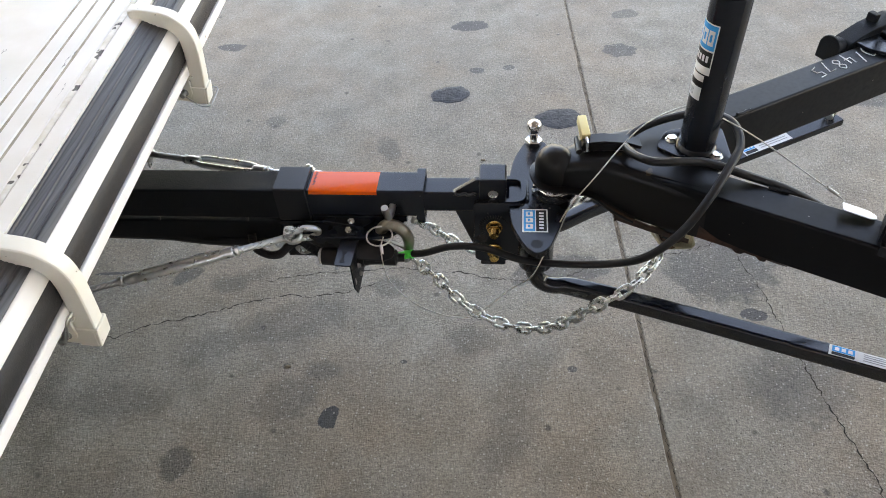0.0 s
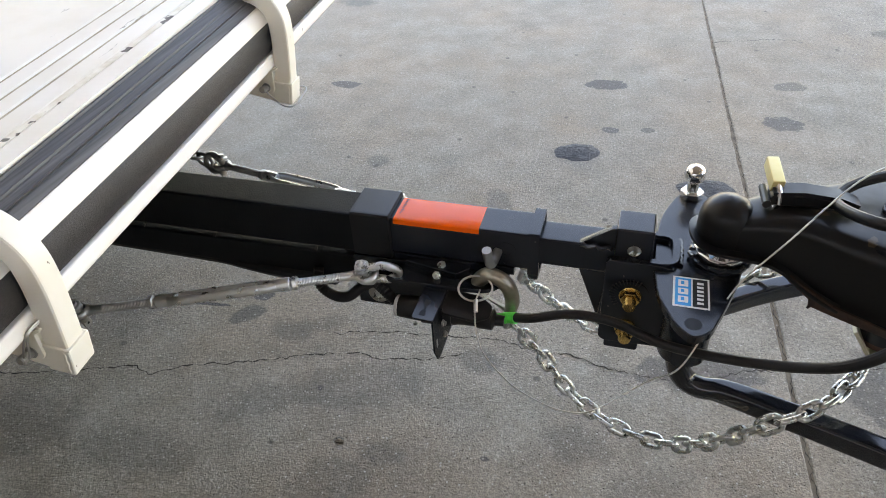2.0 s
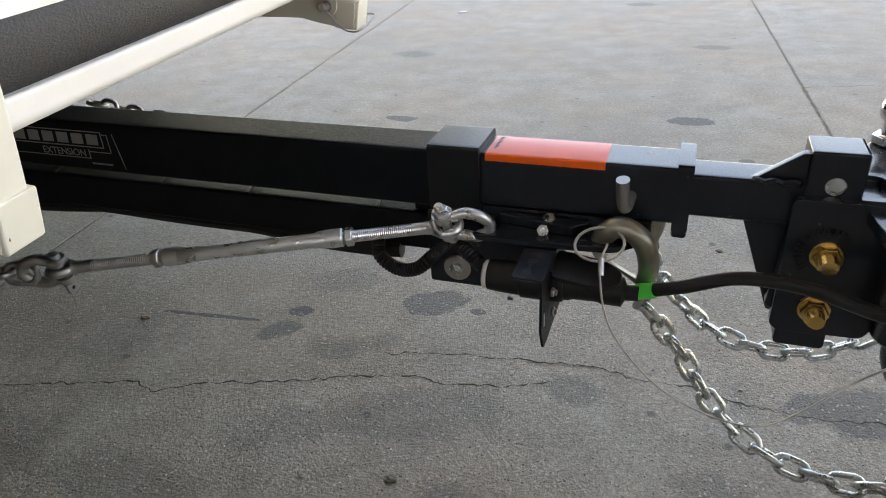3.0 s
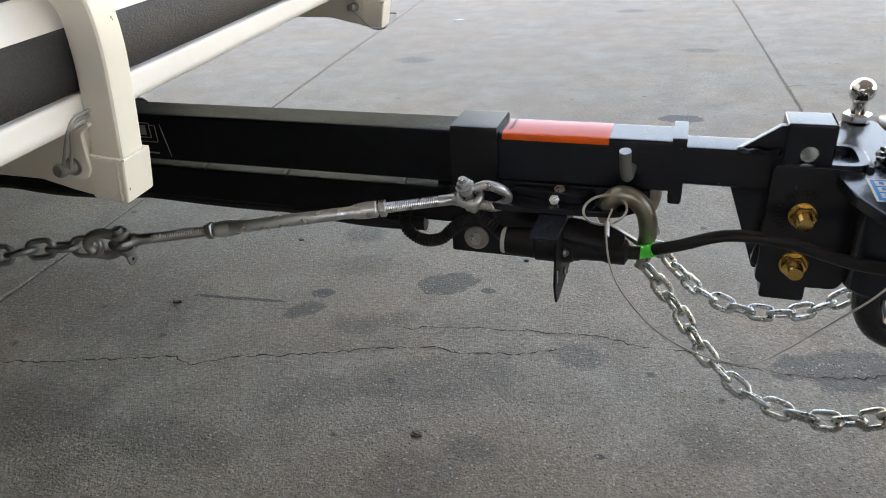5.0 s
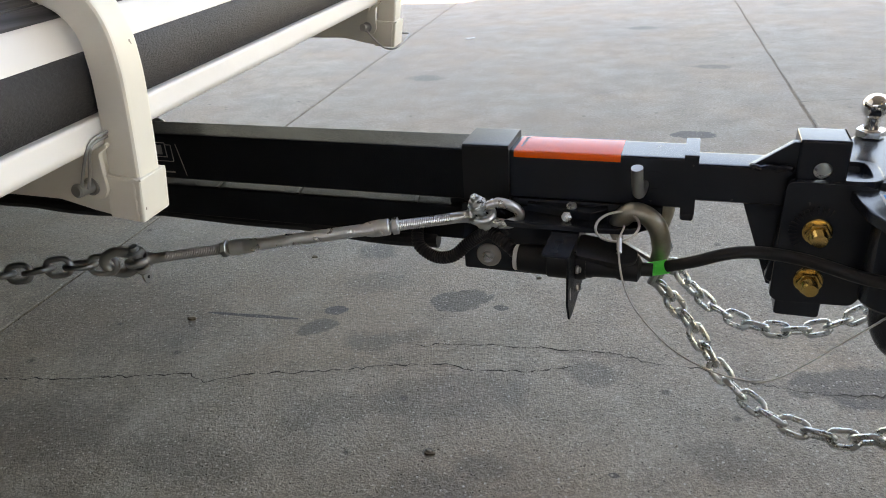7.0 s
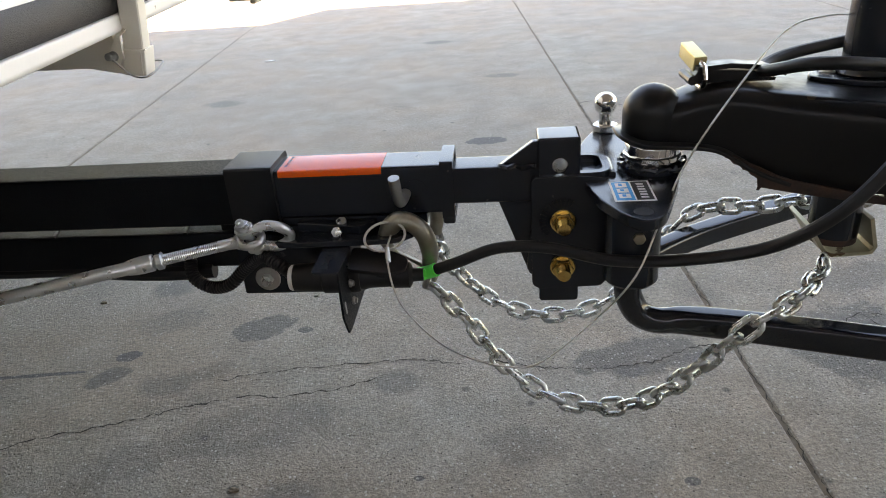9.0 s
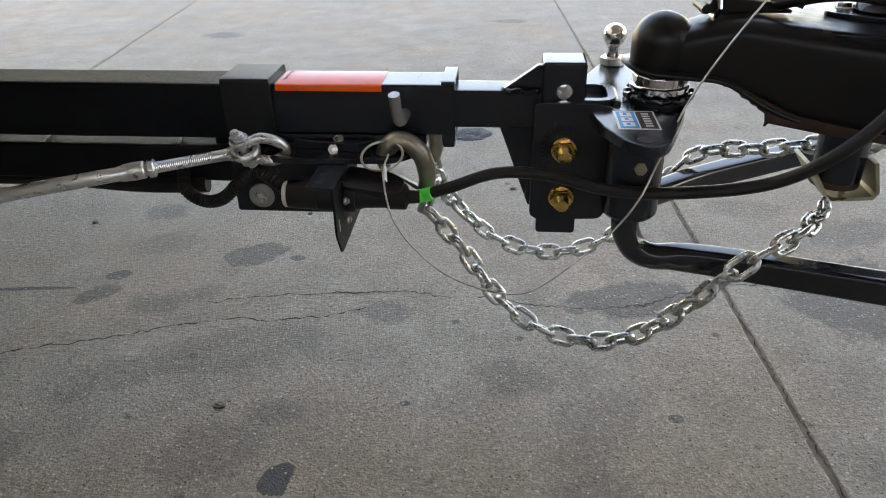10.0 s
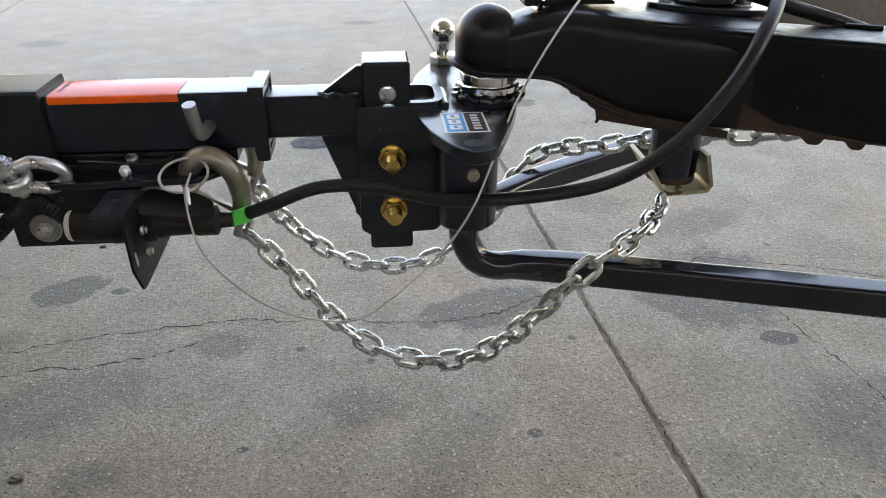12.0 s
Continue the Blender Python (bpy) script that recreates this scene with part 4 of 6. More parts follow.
part("ball_plate", prism(rounded(plate_pts, 0.02), 0.431, 0.446, "z", 0.0025, 3), BLACK_PAINT, head)
# flat black disc painted for the shade down the bolt hole
part("plate_hole_dark", lathe([(0.0115, 0.0), (0.0115, 0.0006), (0, 0.0006)], Matrix.Translation((0.468, -0.119, 0.4458)), 24), BLACK_LABEL_AND_HOLE, head, "black disc standing for the shade in a bolt hole")
for s in (-1, 1):
    cy = MID + s * 0.079
    part("pivot_tube", lathe([(0.033, 0.318), (0.036, 0.322), (0.036, 0.431), (0.0, 0.431)], Matrix.Translation((0.47, cy, 0)), 28), BLACK_PAINT, head)
    bolt(head, (0.472, cy + s * 0.035, 0.394), (0, s, 0), 0.008, 0.007, 0.0, OLIVE_STEEL if s < 0 else BLACK_PAINT, "grease_fitting")
part("rear_web", prism([(0.44, 0.30), (0.5, 0.33), (0.5, 0.432), (0.44, 0.432)], MID - 0.02, MID + 0.02, "y", 0.003, 2), BLACK_PAINT, head)
sticker_at = [(0.44, -0.087, 0.446), (0.49, -0.087, 0.446), (0.49, -0.021, 0.446), (0.44, -0.021, 0.446)]


def maker_sticker(parent, corners, bars=True):
    """A maker's sticker: a white film with a blue and a black field and plain light bars."""
    base = part("sticker", quad_patch(corners, 0.0004), WHITE_LABEL, parent, "blue, black and white maker's sticker")
    part("blue_field", sub_patch(corners, 0.06, 0.05, 0.5, 0.95, 0.0007), BLUE, base)
    part("black_field", sub_patch(corners, 0.54, 0.05, 0.95, 0.95, 0.0007), BLACK_LABEL_AND_HOLE, base)
    for v0, v1 in ((0.14, 0.34), (0.41, 0.6), (0.67, 0.88)):
        part("light_bar", sub_patch(corners, 0.14, v0, 0.42, v1, 0.001), WHITE_LABEL, base)
        part("blue_bar", sub_patch(corners, 0.22, v0 + 0.06, 0.31, v1 - 0.04, 0.0013), BLUE, base)
    for k in range(6):
        part("light_bar", sub_patch(corners, 0.66, 0.13 + k * 0.13, 0.84, 0.2 + k * 0.13, 0.001), WHITE_LABEL, base)
    return base


maker_sticker(head, sticker_at)

sway = thing("sway_ball", (0.4645, 0.197, 0.446), "small chrome sway-control ball on the ball plate", "hitch ball")
m = Matrix.Translation((0.4645, 0.197, 0.446))
part("base", hexagon(0.0195, 0.0, 0.013, m, 0.002), CHROME, sway)
part("ball", lathe([(0.011, 0.012), (0.0095, 0.02), (0.0095, 0.028)] + [(0.0175 * math.cos(t), 0.044 + 0.0175 * math.sin(t)) for t in np.linspace(-0.95, 1.5, 14)] + [(0.0, 0.0616)], m, 28), CHROME, sway)

ball = thing("tow_ball", (0.505, MID, 0.446), "chrome tow ball seated in the coupler on the ball plate", "hitch ball")
m = Matrix.Translation((0.505, MID, 0.446))
part("base_ring", lathe([(0.0425, 0.0), (0.043, 0.004), (0.042, 0.008), (0.039, 0.0095), (0, 0.0095)], m, 32), BLACK_PAINT, ball)
part("shoulder", lathe([(0.0375, 0.009), (0.0385, 0.011), (0.0385, 0.02), (0.037, 0.0215), (0.0365, 0.0225), (0.0365, 0.032), (0.0355, 0.034), (0.0325, 0.034), (0.031, 0.031), (0.029, 0.012)], m, 12), CHROME, ball, "chrome faceted collar of the tow ball")
bead = [Vector((0.505 + (0.0415 + 0.0012 * math.sin(9.7 * t + 1)) * math.cos(t), MID + (0.0415 + 0.0012 * math.sin(7.3 * t)) * math.sin(t), 0.4535 + 0.0012 * math.sin(13.1 * t))) for t in np.linspace(0, 2 * math.pi, 73)[:-1]]
part("weld_ring", sweep(bead, [0.0038 + 0.0009 * math.sin(2.4 * k) for k in range(72)], 8, True), BLACK_PAINT, ball, "lumpy black-painted weld round the collar")
part("ball", lathe([(0.02, 0.02), (0.016, 0.034)] + [(0.0255 * math.cos(t), 0.058 + 0.0255 * math.sin(t)) for t in np.linspace(-0.85, 1.5, 12)] + [(0, 0.0835)], m, 28), CHROME, ball)

# ---- spring bars ----
BAR_NEAR = [(0.469, -0.047, 0.36), (0.467, -0.048, 0.31), (0.471, -0.049, 0.287), (0.484, -0.051, 0.266), (0.508, -0.053, 0.256), (0.545, -0.056, 0.257), (0.62, -0.083, 0.262), (0.8, -0.15, 0.27), (0.971, -0.219, 0.28), (1.35, -0.372, 0.302)]
BAR_FAR = [(0.469, 0.115, 0.36), (0.467, 0.116, 0.31), (0.470, 0.117, 0.282), (0.482, 0.121, 0.260), (0.505, 0.13, 0.2505), (0.54, 0.15, 0.252), (0.62, 0.2, 0.258), (0.75, 0.262, 0.266), (0.882, 0.318, 0.277), (1.3, 0.51, 0.325)]


def bar_skin(line):
    """A bar that is round in its bend and goes over into a rounded square section with a flat top."""
    bm, rings, n = bmesh.new(), [], len(line)
    run = (line[-1] - line[n // 2]).cross(Vector((0, 0, 1))).normalized()
    for i, p in enumerate(line):
        d = (line[min(i + 1, n - 1)] - line[max(i - 1, 0)]).normalized()
        side = (run - d * run.dot(d)).normalized()
        up = side.cross(d)
        u = min(1.0, max(0.0, (i / n - 0.5) / 0.3))
        power, w, h = 2 / (2 + 5 * u), 0.0182 - 0.0014 * u, 0.0182 - 0.001 * u
        ring = []
        for k in range(40):
            t = 2 * math.pi * (k + 0.5) / 40
            c, s = math.cos(t), math.sin(t)
            ring.append(bm.verts.new(p + side * math.copysign(w * abs(c) ** power, c) + up * math.copysign(h * abs(s) ** power, s)))
        rings.append(ring)
    for r0, r1 in zip(rings, rings[1:]):
        for k in range(40):
            bm.faces.new((r0[k], r0[(k + 1) % 40], r1[(k + 1) % 40], r1[k]))
    bm.faces.new(rings[0][::-1])
    bm.faces.new(rings[-1])
    return bm


def blade(secs, d):
    """A flat bar end along d: sections of (centre, half width, half height) with rounded edges."""
    side = d.cross(Vector((0, 0, 1))).normalized()
    up = side.cross(d)
    bm = bmesh.new()
    rings = []
    for c, w, h in secs:
        ring = rounded([(-w, -h), (w, -h), (w, h), (-w, h)], h * 0.45, 3)
        rings.append([bm.verts.new(c + side * p[0] + up * p[1]) for p in ring])
    n = len(rings[0])
    for a, b in zip(rings, rings[1:]):
        for k in range(n):
            bm.faces.new((a[k], a[(k + 1) % n], b[(k + 1) % n], b[k]))
    bm.faces.new(rings[0][::-1])
    bm.faces.new(rings[-1])
    return bm


def spring_bar(ctrl, label, s0, s1, flat_end=0.0):
    top = thing("spring_bar", ctrl[3], label, "spring bar", "spring bars")
    a, b = Vector(ctrl[-2]), Vector(ctrl[-1])
    d = (b - a).normalized()
    side = d.cross(Vector((0, 0, 1))).normalized()
    up = side.cross(d)
    half, h = 0.0125, 0.0172
    if flat_end:
        ctrl = ctrl[:-1] + [tuple(a + d * 0.03)]
        half, h = 0.0185, 0.0095
        part("flat_end", blade([(a, 0.016, 0.0155), (a + d * 0.06, 0.0225, 0.0095), (a + d * flat_end, 0.0225, 0.009)], d), BLACK_PAINT, top)
    line = smooth_line(ctrl, 10)
    part("bar", bar_skin(line), BAR_GLOSS, top)
    p0, p1 = a + d * s0, a + d * s1
    c = [p0 + side * half, p1 + side * half, p1 - side * half, p0 - side * half]
    c = [q + up * (h - 0.0002) for q in c]
    base = part("label", quad_patch(c, 0.0006), WHITE_LABEL, top, "white warning label with a blue and black corner")
    part("blue_field", sub_patch(c, 0.03, 0.38, 0.27, 0.94, 0.0009), BLUE, base)
    part("black_field", sub_patch(c, 0.03, 0.06, 0.27, 0.34, 0.0009), BLACK_LABEL_AND_HOLE, base)
    for u in (0.06, 0.13, 0.2):
        part("light_bar", sub_patch(c, u, 0.5, u + 0.045, 0.82, 0.0012), WHITE_LABEL, base)
    for v in (0.2, 0.4, 0.6, 0.78):
        part("grey_bar", sub_patch(c, 0.36, v, 0.93 - 0.1 * (v > 0.5), v + 0.06, 0.0009), GREY_PRINT, base)
    return top


spring_bar(BAR_NEAR, "glossy black spring bar bent out of the ball mount's pivot", 0.045, 0.205)
far_bar = spring_bar(BAR_FAR, "glossy black spring bar under the trailer's other frame rail", 0.11, 0.24, 0.385)
end_ = Vector(BAR_FAR[-2]) + (Vector(BAR_FAR[-1]) - Vector(BAR_FAR[-2])).normalized() * 0.36
bolt(far_bar, end_ + Vector((0, 0, 0.009)), (0, 0, 1), 0.009, 0.012, 0.012, ZINC, "end_bolt")
part("hanger_link", sweep([end_ + Vector((0.012 * math.cos(t), 0.004, 0.035 + 0.03 * math.sin(t))) for t in np.linspace(0, 2 * math.pi, 17)[:-1]], 0.004, 8, True), ZINC, far_bar, "bright steel hanger link")

# ---- the trailer's tongue ----
YAW = 2.6
TONGUE = Matrix.Translation((0.502, MID, 0.0)) @ pose(0, 0, 0, 0, 0, YAW)


def tongue(x, y, z):
    return TONGUE @ Vector((x, y, z))


def loft(sections):
    """A closed skin over rings of equal length, capped at both ends."""
    bm = bmesh.new()
    rings = [[bm.verts.new(p) for p in ring] for ring in sections]
    n = len(rings[0])
    for a, b in zip(rings, rings[1:]):
        for k in range(n):
            bm.faces.new((a[k], a[(k + 1) % n], b[(k + 1) % n], b[k]))
    bm.faces.new(rings[0][::-1])
    bm.faces.new(rings[-1])
    return bm


coupler = thing("trailer_coupler", tongue(0.1, 0, 0.44), "worn black pressed-steel trailer coupler closed over the tow ball", "trailer coupler")
dome = [(0.0365, 0.486), (0.0385, 0.5), (0.0385, 0.519)] + [(0.0385 * math.cos(t), 0.52 + 0.0375 * math.sin(t)) for t in np.linspace(0.1, 1.5, 9)] + [(0, 0.5578)]
part("ball_socket", lathe(dome, TONGUE, 40), COUPLER_BLACK, coupler, "", 50)
COUPLER_SECTIONS = [(-0.005, 0.03, 0.538, 0.488, 0.3), (0.022, 0.0375, 0.5405, 0.486, 0.4), (0.045, 0.043, 0.5475, 0.485, 0.5), (0.075, 0.052, 0.555, 0.481, 0.55), (0.1, 0.061, 0.556, 0.466, 0.6),
                    (0.125, 0.072, 0.5535, 0.45, 0.7), (0.18, 0.097, 0.55, 0.4415, 0.8), (0.25, 0.1295, 0.5475, 0.441, 0.86), (0.292, 0.1495, 0.547, 0.4412, 0.9)]
size_line = smooth_line([(x, w, z1) for x, w, z1, z0, c in COUPLER_SECTIONS], 6)
form_line = smooth_line([(x, z0, c) for x, w, z1, z0, c in COUPLER_SECTIONS], 6)
secs = []
for (x, w, top_z), (_, bot_z, crown) in zip(size_line, form_line):
    ring = [(w, bot_z), (w, bot_z + 0.3 * (top_z - bot_z)), (w * 0.995, top_z - 0.034), (w * 0.965, top_z - 0.016), (w * 0.9 * (0.7 + 0.3 * crown), top_z - 0.005), (w * crown * 0.9, top_z - 0.0008), (0, top_z)]
    ring = [(p.x, p.y) for p in smooth_line([(*q, 0) for q in ring], 4)]
    ring = [(-q[0], q[1]) for q in ring[:-1]] + ring[::-1]
    secs.append([tongue(x, y, z) for y, z in ring])
part("housing", loft(secs), COUPLER_BLACK, coupler, "", 50)
# the flange that runs round the nose and down both sides
half = [(0.15, 0.091, 0.447), (0.128, 0.082, 0.454), (0.107, 0.071, 0.463), (0.09, 0.063, 0.473), (0.075, 0.057, 0.481), (0.056, 0.05, 0.485), (0.023, 0.045, 0.487), (-0.004, 0.044, 0.489), (-0.024, 0.037, 0.491), (-0.036, 0.023, 0.494)]
lip = [tongue(x, -y, z) for x, y, z in half] + [tongue(-0.0405, 0, 0.496)] + [tongue(x, y, z) for x, y, z in half[::-1]]
part("flange", sweep(smooth_line(lip, 5), 1.0, 4, False, rounded([(-0.0085, -0.003), (0.0085, -0.003), (0.0085, 0.003), (-0.0085, 0.003)], 0.0025, 2)), COUPLER_BLACK, coupler)
for s_ in (-1, 1):
    side_m = TONGUE @ Matrix.Translation((0.075, s_ * 0.058, 0)) @ pose(0, 0, 0, 0, 0, s_ * 26)
    part("torn_edge", prism([(0.0, 0.483), (0.075, 0.454), (0.19, 0.442), (0.19, 0.4345), (0.15, 0.435), (0.11, 0.4365), (0.07, 0.439), (0.05, 0.4405), (0.0475, 0.436), (0.0445, 0.4365), (0.0455, 0.4415), (0.0435, 0.452), (0.035, 0.4565), (0.033, 0.4595), (0.026, 0.4615), (0.023, 0.4655), (0.014, 0.468), (0.01, 0.473), (0.004, 0.475)], 0.0, s_ * 0.004, "y", 0, 1, side_m), RUST, coupler, "dark torn steel edge")
latch = part("latch", prism(rounded([(0.04, 0.555), (0.052, 0.575), (0.125, 0.568), (0.15, 0.556)], 0.004), -0.012, 0.012, "y", 0.002, 2, TONGUE), COUPLER_BLACK, coupler)
part("latch_lever", sweep([tongue(0.05, 0.0, 0.574), tongue(0.09, 0.0, 0.577), tongue(0.135, 0.0, 0.572), tongue(0.16, 0.0, 0.563)], 1.0, 4, False, [(-0.013, -0.003), (0.013, -0.003), (0.013, 0.003), (-0.013, 0.003)]), COUPLER_BLACK, latch)
part("pivot", sweep([tongue(0.042, -0.022, 0.563), tongue(0.042, 0.022, 0.563)], 0.006, 10), COUPLER_BLACK, latch)

lock = thing("padlock", (0.556, 0.045, 0.56), "brass padlock hooked through the coupler latch", "padlock")
lm = Matrix.Translation((0.557, 0.045, 0.571)) @ pose(0, 0, 0, 12, 0, 8)
part("body", box((-0.0085, -0.006, -0.002), (0.0085, 0.046, 0.018), 0.002, 2, lm), BRASS, lock)
part("shackle", sweep([lm @ Vector(p) for p in ((0.0, -0.004, 0.012), (0.0, -0.02, 0.01), (0.0, -0.028, -0.002), (0.0, -0.022, -0.016), (0.0, -0.006, -0.018))], 0.0036, 8), CHROME, lock)


def rail(sign, label):
    """One leg of the A-frame, a box rail that runs back from the coupler."""
    top = thing("frame_rail", tongue(0.3, sign * 0.1, 0.44), label, "trailer frame", "trailer frame rails")
    m = TONGUE @ Matrix.Translation((0.024, 0, 0)) @ pose(0, 0, 0, 0, 0, 28.2 if sign > 0 else -29.5)
    # the outer faces of both rails meet near the ball; they start behind the coupler's nose
    bm = box((0.13, 0.0 if sign < 0 else -0.073, 0.4405), (2.6, 0.073 if sign < 0 else 0.0, 0.5455), 0.006, 3, m)
    part("rail", bm, FRAME_BLACK, top)
    bead = [m @ Vector((0.36 + 0.012 * k, (0.071 if sign < 0 else -0.071) * (k % 2 * 0.03 + 0.97), 0.5465)) for k in range(4)]
    part("weld", sweep(bead, 0.004, 7), FRAME_BLACK, top)
    return top, m


near_rail, near_m = rail(-1, "black box-section trailer frame rail with welded seams")
far_rail, far_m = rail(1, "black box-section trailer frame rail with white marker writing")
for k in range(2):
    part("drip_weld", prism(rounded([(0.334 + 0.045 * k, 0.4425), (0.362 + 0.04 * k, 0.4425), (0.357 + 0.042 * k, 0.433), (0.346 + 0.042 * k, 0.4325)], 0.004), 0.001, 0.012, "y", 0.001, 1, near_m), RUST, near_rail, "rusty welded tab")
part("primer_patch", prism(rounded([(0.128, 0.4415), (0.136, 0.452), (0.172, 0.47), (0.2, 0.484), (0.228, 0.489), (0.262, 0.476), (0.31, 0.453), (0.37, 0.446), (0.44, 0.4415)], 0.006), -0.0006, 0.002, "y", 0, 1, near_m), RUST, near_rail, "brown primer showing through worn paint")
# the number written by hand on the rail's top, to be read from the other side
glyphs = ["0", "/", "4", "8", "7", "5"]
strokes = {"0": [[(0.1, 0.5), (0.2, 0.9), (0.6, 0.95), (0.75, 0.4), (0.5, 0.02), (0.2, 0.08), (0.1, 0.5)]], "/": [[(0.15, 0), (0.6, 1.1)]],
           "4": [[(0.2, 1), (0.08, 0.42), (0.75, 0.48)], [(0.62, 0.95), (0.5, -0.05)]], "7": [[(0.02, 0.95), (0.72, 1), (0.25, 0)]],
           "8": [[(0.4, 0.5), (0.08, 0.75), (0.4, 1.0), (0.7, 0.75), (0.4, 0.5), (0.1, 0.25), (0.4, 0), (0.7, 0.25), (0.4, 0.5)]],
           "5": [[(0.72, 1), (0.14, 0.96), (0.12, 0.58), (0.55, 0.55), (0.62, 0.15), (0.08, 0)]]}
for k, g in enumerate(glyphs):
    for st in strokes[g]:
        line = [far_m @ Vector((0.625 + 0.031 * (5 - k) - 0.027 * u, -0.011 - 0.006 * (k % 2) - 0.036 * v, 0.5458)) for u, v in st]
        part("marker_stroke", sweep(smooth_line(line, 5) if g in "08" else line, 0.0013, 6), CHALK, far_rail, "white marker stroke")

# ---- tongue jack ----
JX, JY = 0.768, 0.044
jack = thing("tongue_jack", (JX, JY, 0.546), "black round tongue jack post bolted on the coupler, with stickers", "trailer jack")
part("base_plate", prism(rounded([(JX - 0.075, JY + 0.0), (JX - 0.04, JY - 0.03), (JX + 0.035, JY - 0.065), (JX + 0.06, JY - 0.05), (JX + 0.06, JY + 0.06), (JX + 0.035, JY + 0.075), (JX - 0.05, JY + 0.05)], 0.012), 0.5475, 0.555, "z", 0.0015, 2), BLACK_PAINT, jack)
for x, y in ((0.726, 0.066), (0.800, 0.014), (0.803, 0.098)):
    bolt(jack, (x, y, 0.555), (0, 0, 1), 0.0098, 0.007, 0.0, CHROME, "bolt", 0.0125, ZINC)
jm = Matrix.Translation((JX, JY, 0))
part("outer_tube", lathe([(0.036, 0.5545), (0.039, 0.558), (0.037, 0.563), (0.0335, 0.566), (0.0335, 0.862), (0.031, 0.866), (0.0, 0.866)], jm, 36), BLACK_PAINT, jack)
part("top_cap", lathe([(0.033, 0.864), (0.0345, 0.866), (0.0345, 0.872), (0.0325, 0.874), (0.012, 0.874), (0.012, 0.885), (0, 0.885)], jm, 32), BLACK_PAINT, jack)
hm = jm @ Matrix.Translation((0, 0, 0.898))
part("handle_clevis", merge(box((-0.016, -0.014, -0.014), (-0.008, 0.014, 0.02), 0.003, 2, hm), merge(box((0.008, -0.014, -0.014), (0.016, 0.014, 0.02), 0.003, 2, hm), lathe([(0.007, -0.022), (0.007, 0.022), (0, 0.022)], hm @ pose(0, 0, 0, 0, 90, 0), 14))), OLIVE_STEEL, jack, "worn steel handle joint")
part("crank_handle", prism(rounded([(-0.03, -0.006), (0.004, -0.01), (0.006, 0.03), (-0.004, 0.12), (-0.042, 0.12)], 0.008), -0.007, 0.007, "y", 0.003, 2, hm @ pose(0, 0, 0.004, 0, -6, 20)), WHITE_PAINT, jack, "pale painted crank handle")
part("inner_tube", lathe([(0.032, 0.338), (0.0325, 0.44), (0, 0.44)], Matrix.Translation((0.757, JY - 0.006, 0)), 28), BLACK_PAINT, jack)
part("foot_ring", lathe([(0.0316, 0.329), (0.0316, 0.339), (0, 0.339)], Matrix.Translation((0.757, JY - 0.006, 0)), 28), RUST, jack, "rusty bottom ring")


def round_patch(z0, z1, a0, a1, lift, n=8):
    """A film on the jack's tube between two heights and two angles."""
    bm = bmesh.new()
    rr = 0.0335 + lift
    a0, a1 = a0 - 44, a1 - 44
    lo = [bm.verts.new((JX + rr * math.cos(radians(a0 + (a1 - a0) * k / n)), JY + rr * math.sin(radians(a0 + (a1 - a0) * k / n)), z0)) for k in range(n + 1)]
    hi = [bm.verts.new((v.co.x, v.co.y, z1)) for v in lo]
    for k in range(n):
        bm.faces.new((lo[k], lo[k + 1], hi[k + 1], hi[k]))
    return bm


lab = part("sticker", round_patch(0.726, 0.818, 200, 285, 0.0003), WHITE_LABEL, jack, "blue, black and white maker's sticker")
part("blue_field", round_patch(0.772, 0.816, 203, 282, 0.0006), BLUE, lab)
part("black_field", round_patch(0.741, 0.769, 203, 282, 0.0006), BLACK_LABEL_AND_HOLE, lab)
for a0, a1 in ((208, 228), (233, 253), (257, 276)):
    part("light_bar", round_patch(0.78, 0.807, a0, a1, 0.0009, 3), WHITE_LABEL, lab)
    part("blue_bar", round_patch(0.787, 0.80, a0 + 6, a1 - 6, 0.0012, 2), BLUE, lab)
for k in range(5):
    part("light_bar", round_patch(0.749, 0.761, 212 + k * 13, 220 + k * 13, 0.0009, 2), WHITE_LABEL, lab)
part("barcode_label", round_patch(0.674, 0.7235, 205, 272, 0.0004), WHITE_LABEL, jack, "white barcode label")
part("black_bar", round_patch(0.7, 0.7115, 215, 274, 0.0007), BLACK_LABEL_AND_HOLE, jack)
for k in range(5):
    part("grey_bar", round_patch(0.68, 0.694, 222 + k * 5, 224 + k * 5, 0.0007, 1), GREY_PRINT, jack)

strap = thing("chain_bracket", (0.76, 0.02, 0.312), "pale yellow-zinc U-shaped chain bracket under the coupler", "bracket")
U = [(0.708, 0.366), (0.722, 0.345), (0.732, 0.329), (0.738, 0.322), (0.748, 0.319), (0.783, 0.321), (0.796, 0.3225), (0.8, 0.33), (0.788, 0.372)]
part("strap", sweep([Vector((x, 0.033, z)) for x, z in U], 1.0, 4, False, [(-0.032, -0.0025), (0.032, -0.0025), (0.032, 0.0025), (-0.032, 0.0025)]), STRAP_ZINC, strap)

